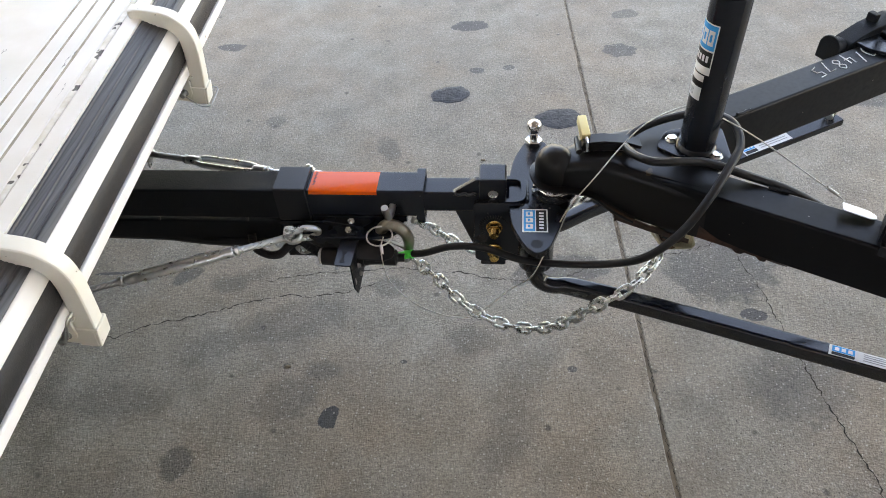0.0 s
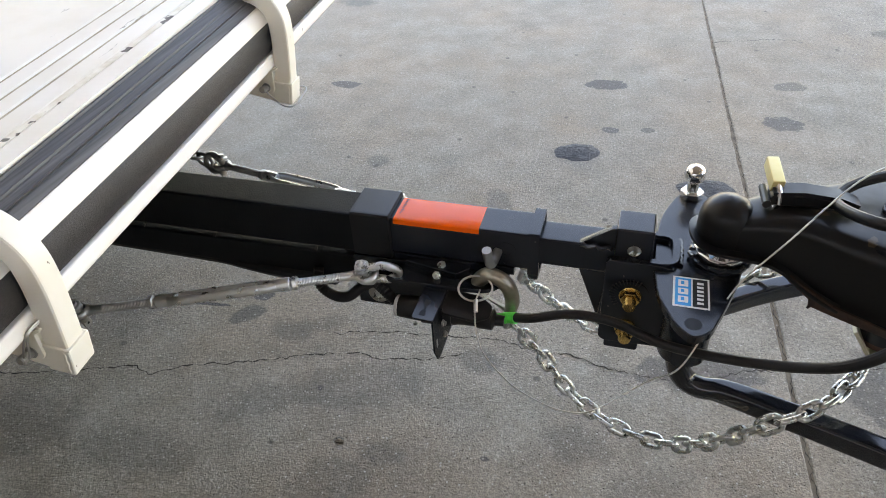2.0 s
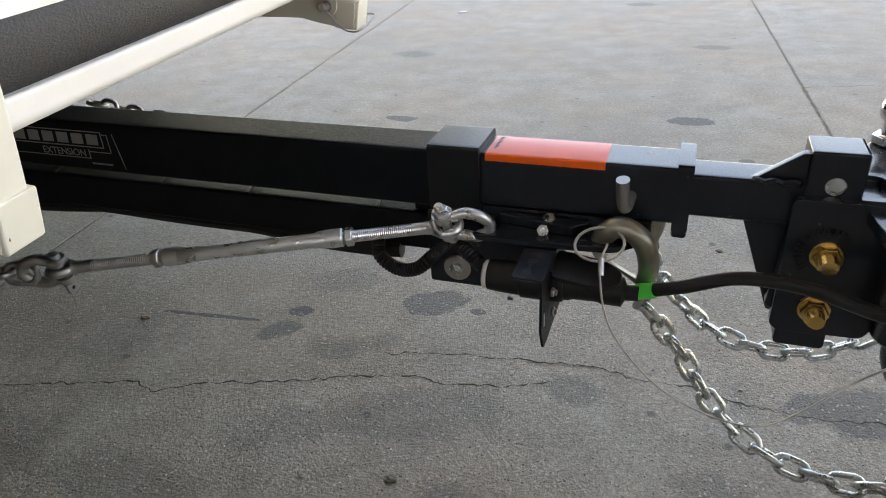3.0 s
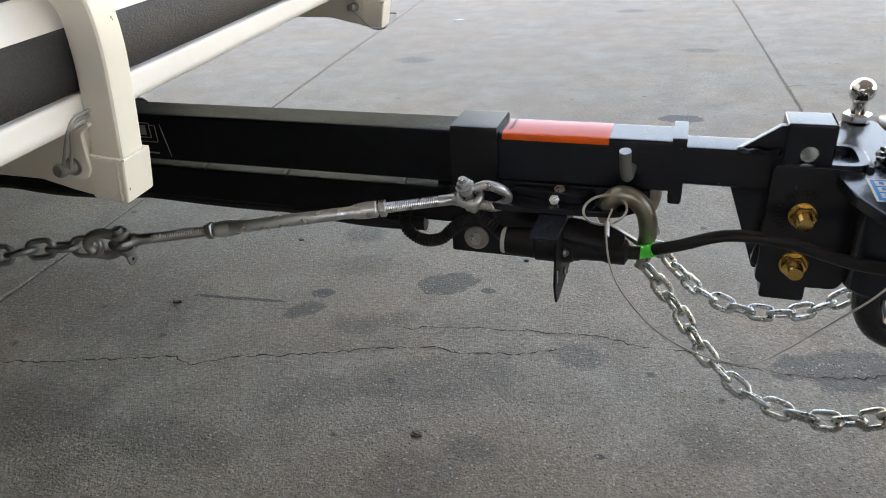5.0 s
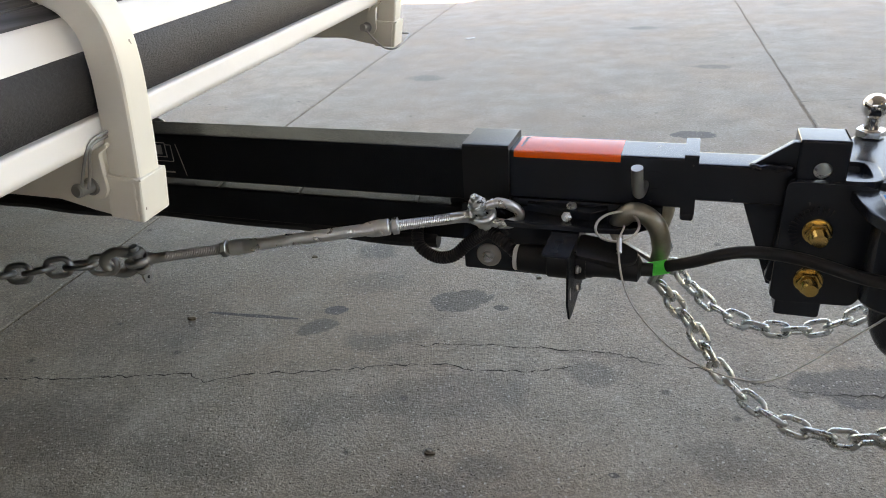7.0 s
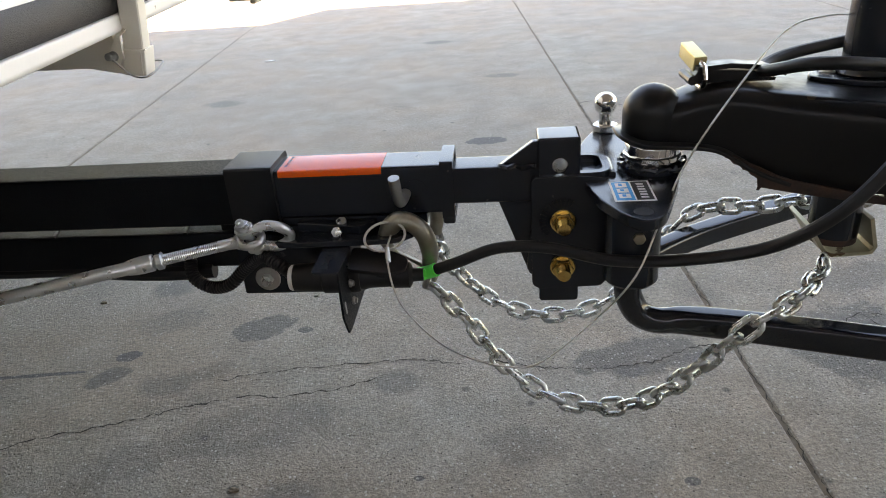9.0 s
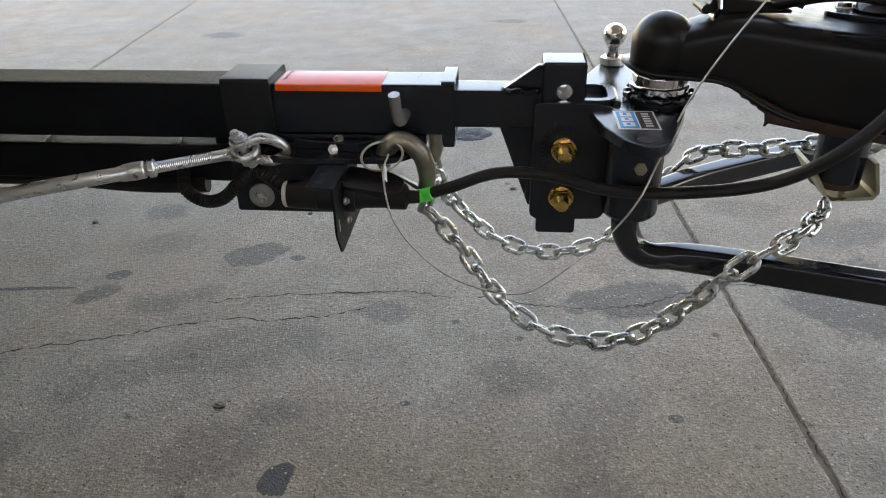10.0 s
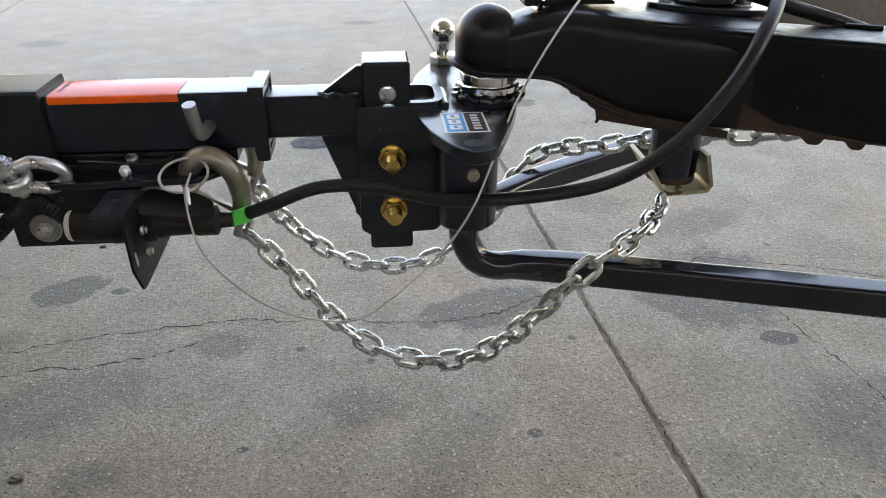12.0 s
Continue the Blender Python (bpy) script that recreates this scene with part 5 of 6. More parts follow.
# ---- snap-up brackets on the rails ----
def snap_bracket(m, label):
    """A lift bracket clamped over a rail: upright end plate, boxed cover, side plate, clamp bolt and lever socket."""
    top = thing("lift_bracket", m @ Vector((0.66, 0.03, 0.55)), label, "lift bracket", "lift brackets")
    part("top_plate", box((0.552, -0.003, 0.5458), (0.86, 0.076, 0.5515), 0.0015, 2, m), BLACK_PAINT, top)
    part("side_plate", box((0.552, -0.006, 0.533), (0.86, -0.0025, 0.5535), 0.0015, 2, m), BLACK_PAINT, top)
    part("end_plate", prism(rounded([(0.0, 0.5515), (0.074, 0.5515), (0.07, 0.592), (0.05, 0.602), (0.012, 0.598)], 0.008), 0.546, 0.5505, "x", 0.001, 1, m), BLACK_POWDER, top)
    part("cover", prism(rounded([(0.004, 0.5515), (0.07, 0.5515), (0.066, 0.579), (0.056, 0.586), (0.016, 0.586), (0.007, 0.579)], 0.006), 0.551, 0.66, "x", 0.0015, 2, m), BLACK_POWDER, top)
    bolt(top, m @ Vector((0.645, 0.03, 0.586)), (0, 0, 1), 0.0075, 0.006, 0.004, ZINC, "clamp_bolt")
    part("rear_lug", prism(rounded([(0.67, 0.5515), (0.67, 0.62), (0.69, 0.632), (0.73, 0.628), (0.75, 0.5515)], 0.008), 0.052, 0.06, "y", 0.0015, 2, m), BLACK_PAINT, top)
    return top


snap_bracket(near_m, "black steel lift bracket with a boxed cover on a rail")
fb = thing("lift_bracket", far_m @ Vector((0.85, 0.0, 0.55)), "black steel lift bracket with an upright lever on the frame rail", "lift bracket", "lift brackets")
part("saddle_plate", prism(rounded([(0.765, 0.02), (0.765, -0.03), (0.79, -0.079), (1.06, -0.079), (1.06, 0.02)], 0.008), 0.546, 0.5555, "z", 0.002, 2, far_m), BLACK_PAINT, fb)
part("front_lip", prism(rounded([(0.79, 0.555), (0.8, 0.512), (0.835, 0.5), (1.06, 0.5), (1.06, 0.555)], 0.008), -0.083, -0.0765, "y", 0.0015, 2, far_m), BLACK_PAINT, fb)
for u in (0.83, 0.9):
    part("strap", box((u, -0.08, 0.5555), (u + 0.028, 0.0, 0.567), 0.004, 3, far_m), BLACK_PAINT, fb)
part("bridge", prism(rounded([(-0.08, 0.5555), (-0.06, 0.578), (-0.01, 0.586), (0.02, 0.5555)], 0.006), 0.925, 1.05, "x", 0.003, 2, far_m), BLACK_PAINT, fb)
part("rear_box", prism(rounded([(0.745, 0.53), (0.75, 0.5535), (0.81, 0.571), (0.885, 0.579), (0.915, 0.57), (0.92, 0.53)], 0.006), 0.003, 0.05, "y", 0.003, 2, far_m), BLACK_POWDER, fb)
part("curved_cheek", prism([(0.002, 0.51)] + [(0.03 - 0.028 * math.cos(t), 0.542 + 0.029 * math.sin(t)) for t in np.linspace(0, math.pi, 15)] + [(0.058, 0.51)], 0.715, 0.721, "x", 0.0012, 1, far_m), BLACK_POWDER, fb)
part("trough", prism([(0.006, 0.512)] + [(0.03 - 0.024 * math.cos(t), 0.535 + 0.024 * math.sin(t)) for t in np.linspace(0, math.pi, 11)] + [(0.054, 0.512)], 0.721, 0.748, "x", 0, 1, far_m), BLACK_POWDER, fb)
part("lug", box((0.83, 0.022, 0.57), (0.846, 0.046, 0.592), 0.003, 2, far_m), BLACK_POWDER, fb)
part("lever", sweep([far_m @ Vector(p) for p in ((0.885, 0.026, 0.565), (0.888, 0.03, 0.68), (0.892, 0.036, 0.8))], 0.0088, 14), BLACK_POWDER, fb)
bolt(fb, far_m @ Vector((0.905, -0.083, 0.515)), far_m.to_3x3() @ Vector((0.0, -1, 0.1)), 0.009, 0.012, 0.014, ZINC_DULL, "clamp_bolt")

# ---- breakaway wire with its tag ----
WIRE = [(0.1571, -0.0561, 0.3967), (0.1527, -0.078, 0.3758), (0.1697, -0.1148, 0.3298), (0.2112, -0.1277, 0.2823), (0.2542, -0.1334, 0.2556), (0.3048, -0.1394, 0.2445), (0.35, -0.1286, 0.2444), (0.4243, -0.0881, 0.2845),
        (0.4618, -0.1255, 0.3641), (0.4957, -0.0757, 0.4083), (0.5254, -0.0504, 0.4705), (0.5702, -0.0517, 0.5536), (0.644, 0.006, 0.618), (0.713, 0.06, 0.625), (0.765, 0.085, 0.618), (0.81, 0.055, 0.61), (0.86, 0.0, 0.606), (0.94, -0.075, 0.58), (0.985, -0.11, 0.562)]
wire = thing("breakaway_wire", (0.45, -0.1, 0.35), "thin coated breakaway wire looped from the chain bar to a tag", "wire")
part("wire", sweep(smooth_line(WIRE, 8), 0.0013, 8), WIRE_STEEL, wire)
loop = [Vector((0.1475 + 0.0275 * math.sin(t), -0.05 - 0.014 * math.cos(t), 0.392 + 0.003 * math.sin(t) - 0.0145 * math.cos(t))) for t in np.linspace(0, 2 * math.pi, 25)[:-1]]
part("loop", sweep(loop, 0.0017, 8, True), WIRE_STEEL, wire)
part("ferrule", lathe([(0.0, -0.011), (0.0034, -0.011), (0.0034, 0.009), (0.0, 0.009)], facing((0.1535, -0.0735, 0.3755), (0.1, -0.5, -0.8)), 12), ZINC, wire)
part("ferrule", lathe([(0.0, -0.012), (0.003, -0.012), (0.003, 0.01), (0.0, 0.01)], facing((0.972, -0.1, 0.568), (0.8, -0.6, -0.3)), 12), ZINC, wire)
tag_m = Matrix.Translation((1.008, -0.136, 0.5545)) @ pose(0, 0, 0, -12, 9, -20)
part("tag", prism(rounded([(-0.026, 0.0145), (-0.026, -0.0145), (0.018, -0.0145), (0.03, -0.006), (0.03, 0.006), (0.018, 0.0145)], 0.004), -0.0006, 0.0006, "z", 0, 1, tag_m), WHITE_LABEL, wire, "plain white paper tag")

# ---- camper bumper with its white step deck ----
KX, KZ = -0.0414, 0.0316


def cam_at(x, y, z):
    """The camper stands a little askew to the hitch: a place along its rear edge."""
    return Vector((x + KX * y, y, z + KZ * y))


def along_edge(outline, y0, y1, bevel=0.0, segs=2, shift=(0.009, 0.0105)):
    """An (x, z) outline pushed along the camper's rear edge."""
    bm = prism([(x + shift[0], z + shift[1]) for x, z in outline], y0, y1, "y", bevel, segs)
    for v in bm.verts:
        v.co = cam_at(*v.co)
    return bm


Y0, Y1 = -1.7, 1.12
bumper = thing("camper_bumper", cam_at(-0.3, 0.0, 0.63), "white camper rear bumper with black rubber strips and a ribbed deck", "bumper")
deck_line = [(-2.4, 0.7), (-0.3125, 0.7), (-0.3125, 0.757), (-0.325, 0.758), (-0.343, 0.758), (-0.346, 0.7545), (-0.356, 0.7545), (-0.359, 0.758)]
x = -0.394
while x > -0.48:
    deck_line += [(x + 0.003, 0.758), (x, 0.7545), (x - 0.004, 0.7545), (x - 0.007, 0.758)]
    x -= 0.036
deck_line += [(-2.4, 0.758)]
part("deck", along_edge(deck_line, Y0, Y1), DECK_WHITE, bumper, "scuffed ribbed white deck")
for k in range(3):
    gx = -0.394 - 0.036 * k
    part("groove", along_edge([(gx + 0.001, 0.754), (gx + 0.001, 0.7558), (gx - 0.005, 0.7558), (gx - 0.005, 0.754)], Y0, Y1), DECK_LINE, bumper, "grimy deck groove")
part("groove", along_edge([(-0.3455, 0.754), (-0.3455, 0.7575), (-0.3565, 0.7575), (-0.3565, 0.754)], Y0, Y1), CHIPPED_EDGE, bumper, "chipped and scraped deck groove")
strip = [(-0.3125, 0.72), (-0.272, 0.72), (-0.269, 0.729), (-0.272, 0.7345)]
for u in (0.0, 0.11, 0.36, 0.5, 0.79, 0.93):
    xx, zz = -0.2755 - 0.034 * u, 0.7375 + 0.017 * u
    strip += [(xx, zz), (xx - 0.0022, zz + 0.0004), (xx - 0.0026, zz - 0.0005), (xx - 0.0036, zz - 0.0002)]
strip += [(-0.3125, 0.752)]
part("step_strip", along_edge(strip, Y0, Y1), FADED_RUBBER, bumper, "faded grooved black rubber step strip")
part("top_beam", along_edge(rounded([(-0.40, 0.64), (-0.262, 0.64), (-0.256, 0.705), (-0.268, 0.7275), (-0.28, 0.7275), (-0.40, 0.72)], 0.006), Y0, Y1), WHITE_PAINT, bumper)
bulge = [(-0.268, 0.652)] + [(-0.262 + 0.011 * math.sin(t), 0.6785 - 0.0265 * math.cos(t)) for t in np.linspace(0.15, math.pi - 0.15, 9)] + [(-0.268, 0.705)]
part("rub_strip", along_edge(bulge, Y0, Y1), VINYL, bumper, "grained black vinyl rub strip")
part("bottom_rail", along_edge(rounded([(-0.32, 0.626), (-0.2585, 0.626), (-0.2525, 0.632), (-0.2525, 0.652), (-0.32, 0.652)], 0.004), Y0, Y1), WHITE_PAINT, bumper)


# unseen body added to block sky light from the truck's side
part("body", along_edge(rounded([(-6.0, 0.76), (-1.15, 0.76), (-1.15, 2.7), (-6.0, 2.7)], 0.03), -1.15, 1.15, 0, 2, (0, 0)), WHITE_PAINT, bumper, "unseen plain white camper body added to block light")
# unseen dark floor added to deepen the shade under the bumper
part("unseen_underbody", along_edge([(-6.0, 0.22), (-1.4, 0.22), (-1.35, 0.66), (-0.42, 0.66), (-0.42, 0.695), (-6.0, 0.695)], -1.6, 1.1, 0, 2, (0, 0)), UNDERCOAT, bumper, "unseen black undercoated floor and chassis added to shade the ground")


def bumper_leg(y, clip):
    """A hoop leg in square tube with its foot socket, arm, pin and wire clip; y is its front face."""
    w, c = 0.0158, y + 0.0158
    line = smooth_line([(-0.325, c, 0.7685), (-0.308, c, 0.769), (-0.284, c, 0.766), (-0.252, c, 0.757), (-0.230, c, 0.734), (-0.225, c, 0.70), (-0.2295, c, 0.65), (-0.2375, c, 0.59)], 8)
    bm = sweep(line, 1.0, 4, False, rounded([(-w, -w), (w, -w), (w, w), (-w, w)], 0.005, 3), up=(0, 1, 0))
    for v in bm.verts:
        v.co = cam_at(v.co.x, y + (v.co.y - y) * 0.92, v.co.z)
    hoop = part("leg", bm, CREAM, bumper, "cream-painted square-tube hoop leg")
    part("foot_socket", along_edge([(-0.257, 0.5745), (-0.2222, 0.5715), (-0.2152, 0.6105), (-0.252, 0.6135)], y - 0.0035, y + 0.0325, 0.0025, 3, (0, 0)), CREAM, hoop)
    rim = [cam_at(-0.2505 + 0.035 * k / 10, y - 0.0025, 0.6125 - 0.0025 * k / 10 + 0.0006 * math.sin(2.7 * k + y)) for k in range(11)]
    rim += [cam_at(-0.2165, y - 0.0025 + 0.033 * k / 8, 0.6098 + 0.0004 * math.sin(3.1 * k)) for k in range(1, 9)]
    part("weld", sweep(rim, [0.0011 + 0.0004 * math.sin(1.9 * k) for k in range(19)], 8), CREAM, hoop, "lumpy cream-painted weld seam")
    seam = [cam_at(-0.2275 + 0.0052 * k / 8 + 0.0006 * math.sin(2.1 * k), y - 0.003, 0.5745 + 0.034 * k / 8) for k in range(9)]
    part("weld", sweep(seam, [0.0013 + 0.0004 * math.sin(2.3 * k) for k in range(9)], 7), CREAM, hoop, "lumpy cream-painted weld seam")
    part("arm", along_edge(rounded([(-0.25, 0.575), (-0.249, 0.6115), (-0.256, 0.6125), (-0.262, 0.637), (-0.7, 0.637), (-0.7, 0.59), (-0.31, 0.587), (-0.276, 0.5795)], 0.003), y - 0.0015, y + 0.018, 0.001, 1, (0, 0)), CREAM, hoop)
    ear = rounded([(-0.2741, 0.601), (-0.2603, 0.6256), (-0.254, 0.6355), (-0.237, 0.6425), (-0.237, 0.639), (-0.2475, 0.633), (-0.2485, 0.617), (-0.2487, 0.601), (-0.2544, 0.5934), (-0.264, 0.591)], 0.0035)
    part("ear", along_edge(ear, y - 0.0065, y - 0.0015, 0.0012, 2, (0, 0)), CREAM, hoop)
    part("pin", lathe([(0.005, -0.008), (0.005, -0.0005), (0.0078, 0.0), (0.0078, 0.0014), (0.0052, 0.0016), (0.0052, 0.013), (0.0058, 0.0135), (0.0058, 0.0165), (0.0045, 0.018), (0.0, 0.018)], facing(cam_at(-0.264, y - 0.0065, 0.6043), (0.02, -1, 0.12)), 20), ZINC_DULL, hoop)
    part("wire_clip", sweep(smooth_line([cam_at(q[0], q[1] + y, q[2]) for q in clip], 4), 0.0014, 8), ZINC_DULL, hoop, "bent steel wire clip")


bumper_leg(-0.467, [(-0.2625, -0.0185, 0.6075), (-0.2579, -0.021, 0.6141), (-0.2491, -0.021, 0.6318), (-0.2435, -0.019, 0.643), (-0.2405, -0.013, 0.6487), (-0.238, -0.001, 0.6505), (-0.2335, 0.015, 0.651),
                    (-0.2352, 0.015, 0.6475), (-0.2395, -0.001, 0.6465), (-0.242, -0.013, 0.645), (-0.2435, -0.018, 0.6395), (-0.2505, -0.019, 0.6185), (-0.257, -0.0175, 0.6075)])
bumper_leg(0.158, [(-0.264, -0.016, 0.604), (-0.255, -0.014, 0.592), (-0.238, -0.01, 0.574), (-0.219, -0.006, 0.572), (-0.212, 0.02, 0.578), (-0.212, 0.042, 0.584), (-0.235, 0.042, 0.586), (-0.262, 0.03, 0.6)])
end = thing("bumper_end_tube", cam_at(-0.27, 0.95, 0.6), "short round tube bracket at the bumper's end", "tube")
part("arm", along_edge(rounded([(-0.26, 0.566), (-0.26, 0.615), (-0.6, 0.62), (-0.6, 0.59), (-0.35, 0.572)], 0.005), 0.9, 0.92), CREAM, end)
part("tube", sweep([cam_at(-0.32, 0.91, 0.588), cam_at(-0.185, 0.91, 0.588)], 0.021, 24), CREAM, end)
part("flange", box((-0.008, -0.03, -0.028), (0.008, 0.03, 0.028), 0.004, 2, Matrix.Translation(cam_at(-0.255, 0.91, 0.59))), CREAM, end)

# ---- concrete slabs and cracks ----
edges_x = [(-8.7, -0.1), (-6.8, -0.1), (-4.91, -0.1), (-3.02, -0.1), (-1.155, -0.1), (0.742, -0.065), (2.63, -0.04), (4.51, -0.03), (6.4, -0.03), (8.3, -0.03)]   # each joint's x, and its slant along y
JOINT_Y = [-8.9] + [-1.6 + 0.045 * k for k in range(170)] + [9.0, 30.0]


def joint_side(x, slant, sign, seed):
    """One broken edge of a slab along a joint: (x, y, inset of the worn arris) at each step."""
    rng = random.Random(seed)
    out, wob = [], 0.0
    for y in JOINT_Y:
        wob = wob * 0.75 + rng.uniform(-0.0011, 0.0011)
        chip = rng.uniform(0.004, 0.009) if rng.random() < 0.1 else rng.uniform(0.0, 0.0015)
        out.append((x + slant * y + sign * (0.0038 + wob), y, sign * (0.0025 + chip)))
    return out


for n_, (a, b) in enumerate(zip(edges_x, edges_x[1:])):
    lo, hi = joint_side(a[0], a[1], 1, n_ * 2), joint_side(b[0], b[1], -1, n_ * 2 + 1)
    bm = bmesh.new()
    rows_ = []
    for (xa, y, ia), (xb, _, ib) in zip(lo, hi):
        rows_.append([bm.verts.new(p) for p in ((xa, y, -0.03), (xa, y, -0.0032), (xa + ia, y, 0.0), (xb + ib, y, 0.0), (xb, y, -0.0032), (xb, y, -0.03))])
    for r0, r1 in zip(rows_, rows_[1:]):
        for k in range(5):
            bm.faces.new((r0[k], r0[k + 1], r1[k + 1], r1[k]))
    ob = obj("concrete_slab", bm, CONCRETE, None, 0)
    ob.parent = ground
    ob.matrix_parent_inverse = Matrix.Identity(4)


def crack(ctrl, width, seed, z=0.0012):
    """A jagged open crack in the slab, wider here and there: a flat ribbon coloured dark for the gap's shade and dirt.
    """
    rng = random.Random(seed)
    pts = []
    for a, b in zip(ctrl, ctrl[1:]):
        a, b = Vector((*a, 0)), Vector((*b, 0))
        n = max(2, int((b - a).length / 0.009))
        nrm = Vector((a.y - b.y, b.x - a.x, 0)).normalized()
        for k in range(n):
            pts.append(a.lerp(b, k / n) + nrm * rng.uniform(-0.0042, 0.0042))
    pts.append(Vector((*ctrl[-1], 0)))
    bm = bmesh.new()
    prev = None
    for i, p in enumerate(pts):
        d = (pts[min(i + 1, len(pts) - 1)] - pts[max(i - 1, 0)]).normalized()
        nrm = Vector((-d.y, d.x, 0))
        w = width * rng.uniform(0.08, 0.75) * (0.25 if i in (0, len(pts) - 1) else 1)
        pair = [bm.verts.new((*(p + nrm * w).xy, z)), bm.verts.new((*(p - nrm * w).xy, z))]
        if prev:
            bm.faces.new((prev[0], prev[1], pair[1], pair[0]))
        prev = pair
    ob = obj("crack", bm, CRACK_DARK, None, 0)
    ob.parent = ground
    return ob


crack([(-1.13, -0.16), (-0.994, -0.131), (-0.859, -0.097), (-0.703, -0.049), (-0.635, -0.026), (-0.595, -0.043), (-0.51, 0.008), (-0.44, 0.024), (-0.352, 0.056), (-0.26, 0.094), (-0.169, 0.12), (-0.1, 0.113), (0.0, 0.14), (0.06, 0.17)], 0.0029, 1)
crack([(-0.25, 0.16), (-0.209, 0.176), (-0.15, 0.19), (-0.083, 0.201), (0.002, 0.214), (0.132, 0.224), (0.2, 0.21), (0.284, 0.214), (0.36, 0.195), (0.43, 0.187), (0.5, 0.192), (0.565, 0.205), (0.646, 0.252), (0.7, 0.262)], 0.0029, 2)
crack([(0.73, 0.285), (0.87, 0.3), (0.956, 0.335), (1.002, 0.363), (1.09, 0.335), (1.166, 0.315), (1.326, 0.258), (1.6, 0.22)], 0.0026, 3)
crack([(1.0, 0.362), (1.03, 0.27), (1.057, 0.18), (1.075, 0.08), (1.1, -0.03), (1.115, -0.12), (1.14, -0.22), (1.165, -0.313), (1.18, -0.45)], 0.0026, 4)
crack([(0.615, 2.02), (0.68, 2.05), (0.74, 2.06), (0.835, 2.09), (0.95, 2.086)], 0.003, 5)

# a thin dark ribbon along the dirt of four joints
for n_, (x, slant) in enumerate(edges_x[3:7]):
    crack([(x + slant * y + 0.0022, y) for y in (-1.4, -0.6, 0.2, 1.0, 2.0, 3.5, 5.5)], 0.0015, 20 + n_, -0.0018)

# crumbs of stone and dirt swept about on the concrete
crumb_rng = random.Random(31)
crumbs = bmesh.new()
for k in range(420):
    y = -1.2 + 4.6 * crumb_rng.random() ** 1.3
    x = crumb_rng.uniform(-1.3 - 0.3 * max(y, 0), 1.4 + 0.35 * max(y, 0))
    if k % 3 == 0:                           # every third one lies in or beside a joint
        jx, slant = edges_x[4 + k // 3 % 2]
        x = jx + slant * y + crumb_rng.gauss(0, 0.012)
    r = crumb_rng.uniform(0.0009, 0.0022) * (1.6 if crumb_rng.random() < 0.08 else 1.0)
    m = Matrix.Translation((x, y, r * 0.4)) @ pose(0, 0, 0, crumb_rng.uniform(0, 360), 0, crumb_rng.uniform(0, 360)) @ Matrix.Diagonal((r * 1.3, r, r * 0.7, 1))
    base = [crumbs.verts.new(m @ Vector(p)) for p in ((1, 0, 0), (0, 1, 0), (-1, 0.1, 0), (0.1, -1, 0), (0.1, 0, 1), (0, 0.1, -1))]
    for a, b, c in ((0, 1, 4), (1, 2, 4), (2, 3, 4), (3, 0, 4), (1, 0, 5), (2, 1, 5), (3, 2, 5), (0, 3, 5)):
        crumbs.faces.new((base[a], base[b], base[c]))
CRUMB = worn("pale_stone_crumbs", (0.3, 0.27, 0.22), (0.5, 0.47, 0.4), (0.7, 0.9), scale=14)
tagged(obj("stone_crumbs", crumbs, CRUMB, None, 0), "tiny pale stone crumbs scattered on the concrete", "debris", kind="stuff")

# hardened tar on the concrete, wrinkled and a few millimetres thick
TAR = worn("wrinkled_hardened_tar", (0.05, 0.052, 0.057), (0.1, 0.1, 0.104), (0.65, 0.85), scale=60, fine=130, bump=1.0, dist=0.006, spec=0.3)


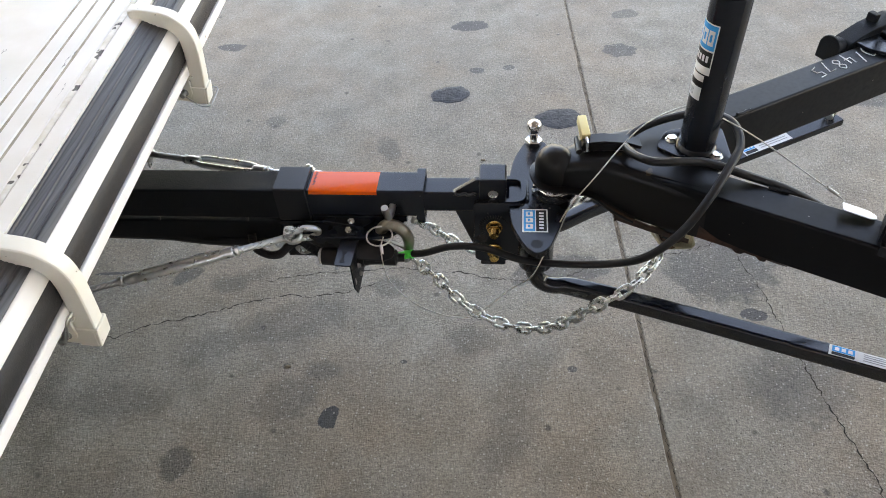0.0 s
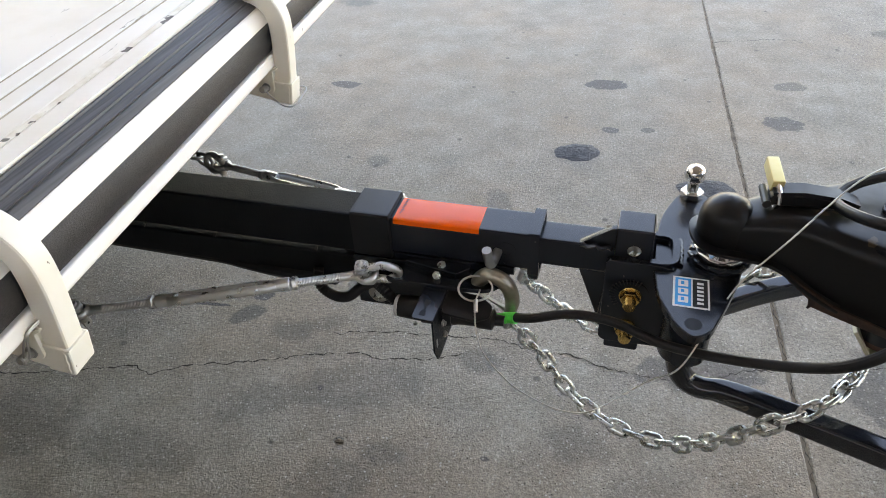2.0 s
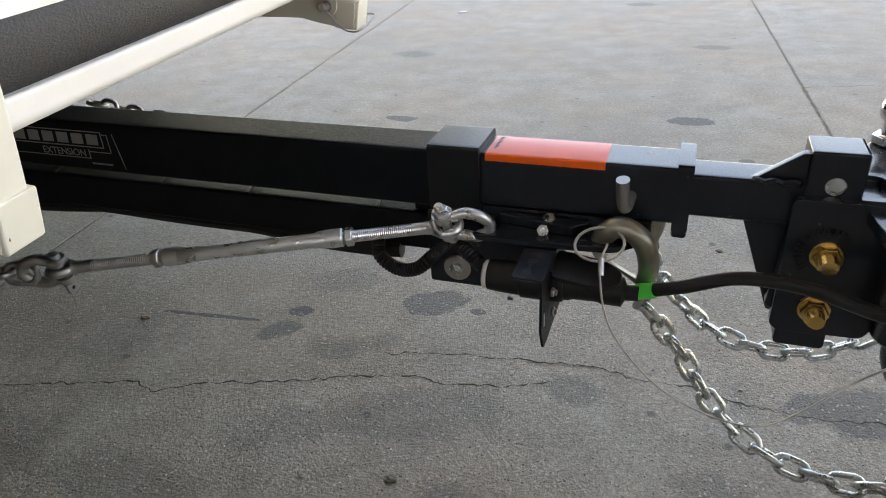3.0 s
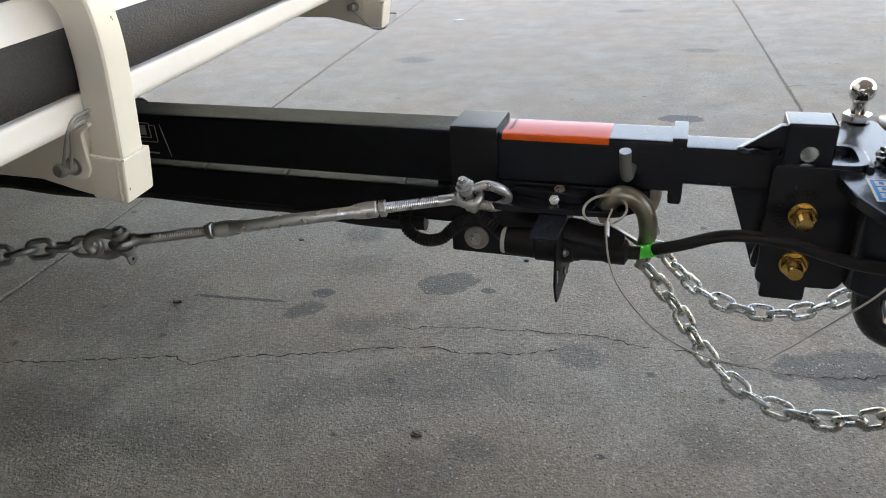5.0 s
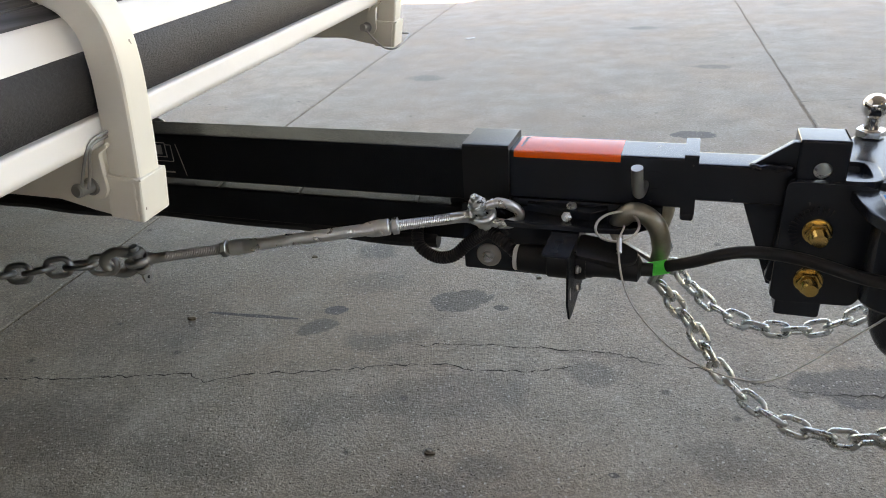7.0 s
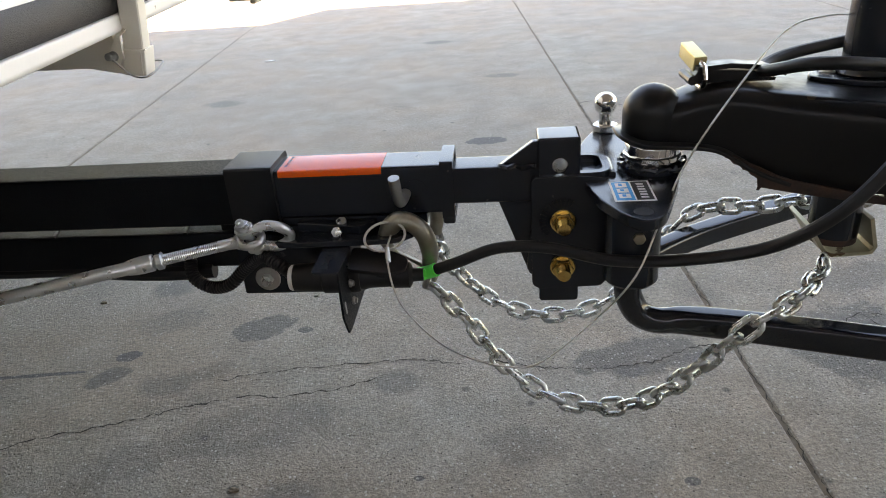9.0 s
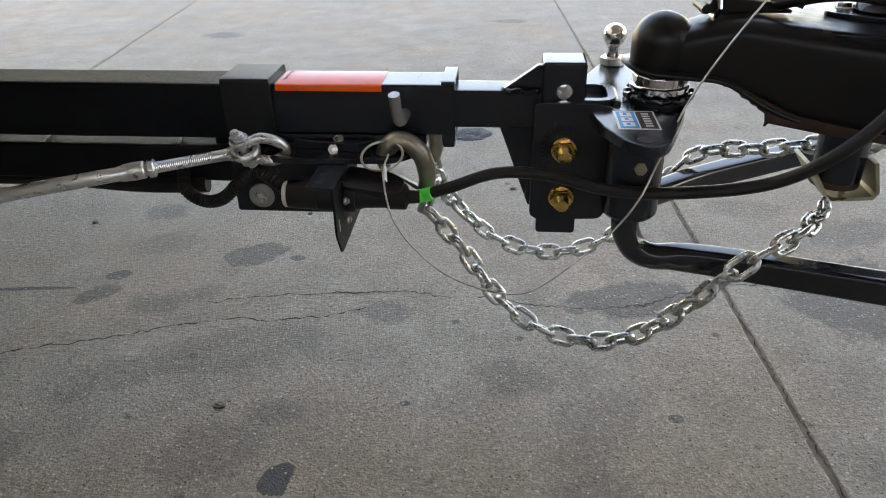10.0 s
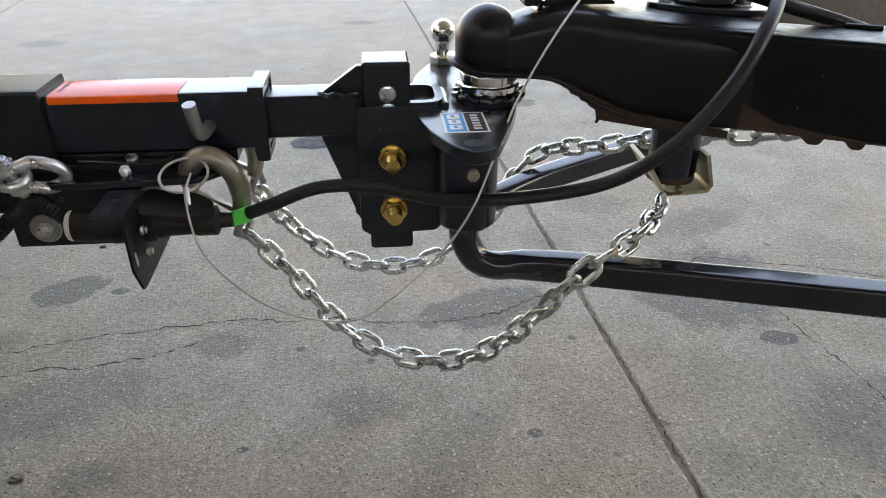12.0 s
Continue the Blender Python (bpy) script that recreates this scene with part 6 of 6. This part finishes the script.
def tar_patch(x, y, rx, ry, turn, seed):
    rng = random.Random(seed)
    waves = [(rng.uniform(2, 9), rng.uniform(0, 6.3), rng.uniform(0.008, 0.035)) for _ in range(6)]
    m = Matrix.Translation((x, y, 0)) @ pose(0, 0, 0, 0, 0, turn)
    bm = bmesh.new()
    rings = []
    for i in range(1, 9):
        u = i / 8
        ring = []
        for k in range(44):
            a = 2 * math.pi * k / 44
            r = u * (1 + sum(h * math.sin(round(f) * a + p) for f, p, h in waves) * u)
            z = (0.0005 if i == 8 else 0.003 * (1 - u ** 4) + 0.0022 * abs(math.sin(17 * u * math.cos(a) + 3 * math.sin(9 * a + seed))) * (1 - u ** 6))
            ring.append(bm.verts.new(m @ Vector((rx * r * math.cos(a), ry * r * math.sin(a), z))))
        rings.append(ring)
    bm.faces.new(rings[0])
    for r0, r1 in zip(rings, rings[1:]):
        for k in range(44):
            bm.faces.new((r0[k], r0[(k + 1) % 44], r1[(k + 1) % 44], r1[k]))
    ob = obj("tar_patch", bm, TAR, None, 60)
    return tagged(ob, "wrinkled black patch of hardened tar on the concrete", "tar patch", "tar patches")


tar_patch(0.574, 0.929, 0.08, 0.056, 4, 1)
tar_patch(0.195, 1.074, 0.07, 0.052, 12, 2)


# a torn scrap of white paper and a clump of dry dirt
def paper_scrap(x, y, turn):
    bm = bmesh.new()
    m = Matrix.Translation((x, y, 0.002)) @ pose(0, 0, 0, 0, 0, turn)
    outline = [(-0.03, -0.006), (-0.012, -0.011), (0.008, -0.007), (0.03, -0.01), (0.024, 0.004), (0.006, 0.012), (-0.016, 0.008)]
    low = [bm.verts.new(m @ Vector((u, v, 0.0))) for u, v in outline]
    top = [bm.verts.new(m @ Vector((u, v, 0.0012 + 0.003 * abs(math.sin(40 * u))))) for u, v in outline]
    bm.faces.new(low[::-1])
    bm.faces.new(top)
    for k in range(len(outline)):
        bm.faces.new((low[k], low[(k + 1) % 7], top[(k + 1) % 7], top[k]))
    return tagged(obj("paper_scrap", bm, WHITE_LABEL, None, 0), "torn scrap of white paper lying on the concrete", "paper scrap")


def dirt_clump(x, y, size, seed):
    rng = random.Random(seed)
    bm = bmesh.new()
    bmesh.ops.create_icosphere(bm, subdivisions=2, radius=1.0)
    for v in bm.verts:
        v.co = Vector((v.co.x * size * 1.5, v.co.y * size, max(v.co.z, -0.25) * size * 0.6)) * rng.uniform(0.65, 1.15)
    bmesh.ops.translate(bm, verts=bm.verts, vec=(x, y, size * 0.12))
    return tagged(obj("dirt_clump", bm, DIRT, None, 0), "small crumbling clump of dry brown dirt on the concrete", "dirt", "dirt clumps")


paper_scrap(-1.072, 3.28, 25)
for k, place in enumerate(((-0.76, 0.146, 0.008), (-0.631, 0.468, 0.006), (0.326, 0.702, 0.006), (-0.118, -0.111, 0.006))):
    dirt_clump(*place, k)
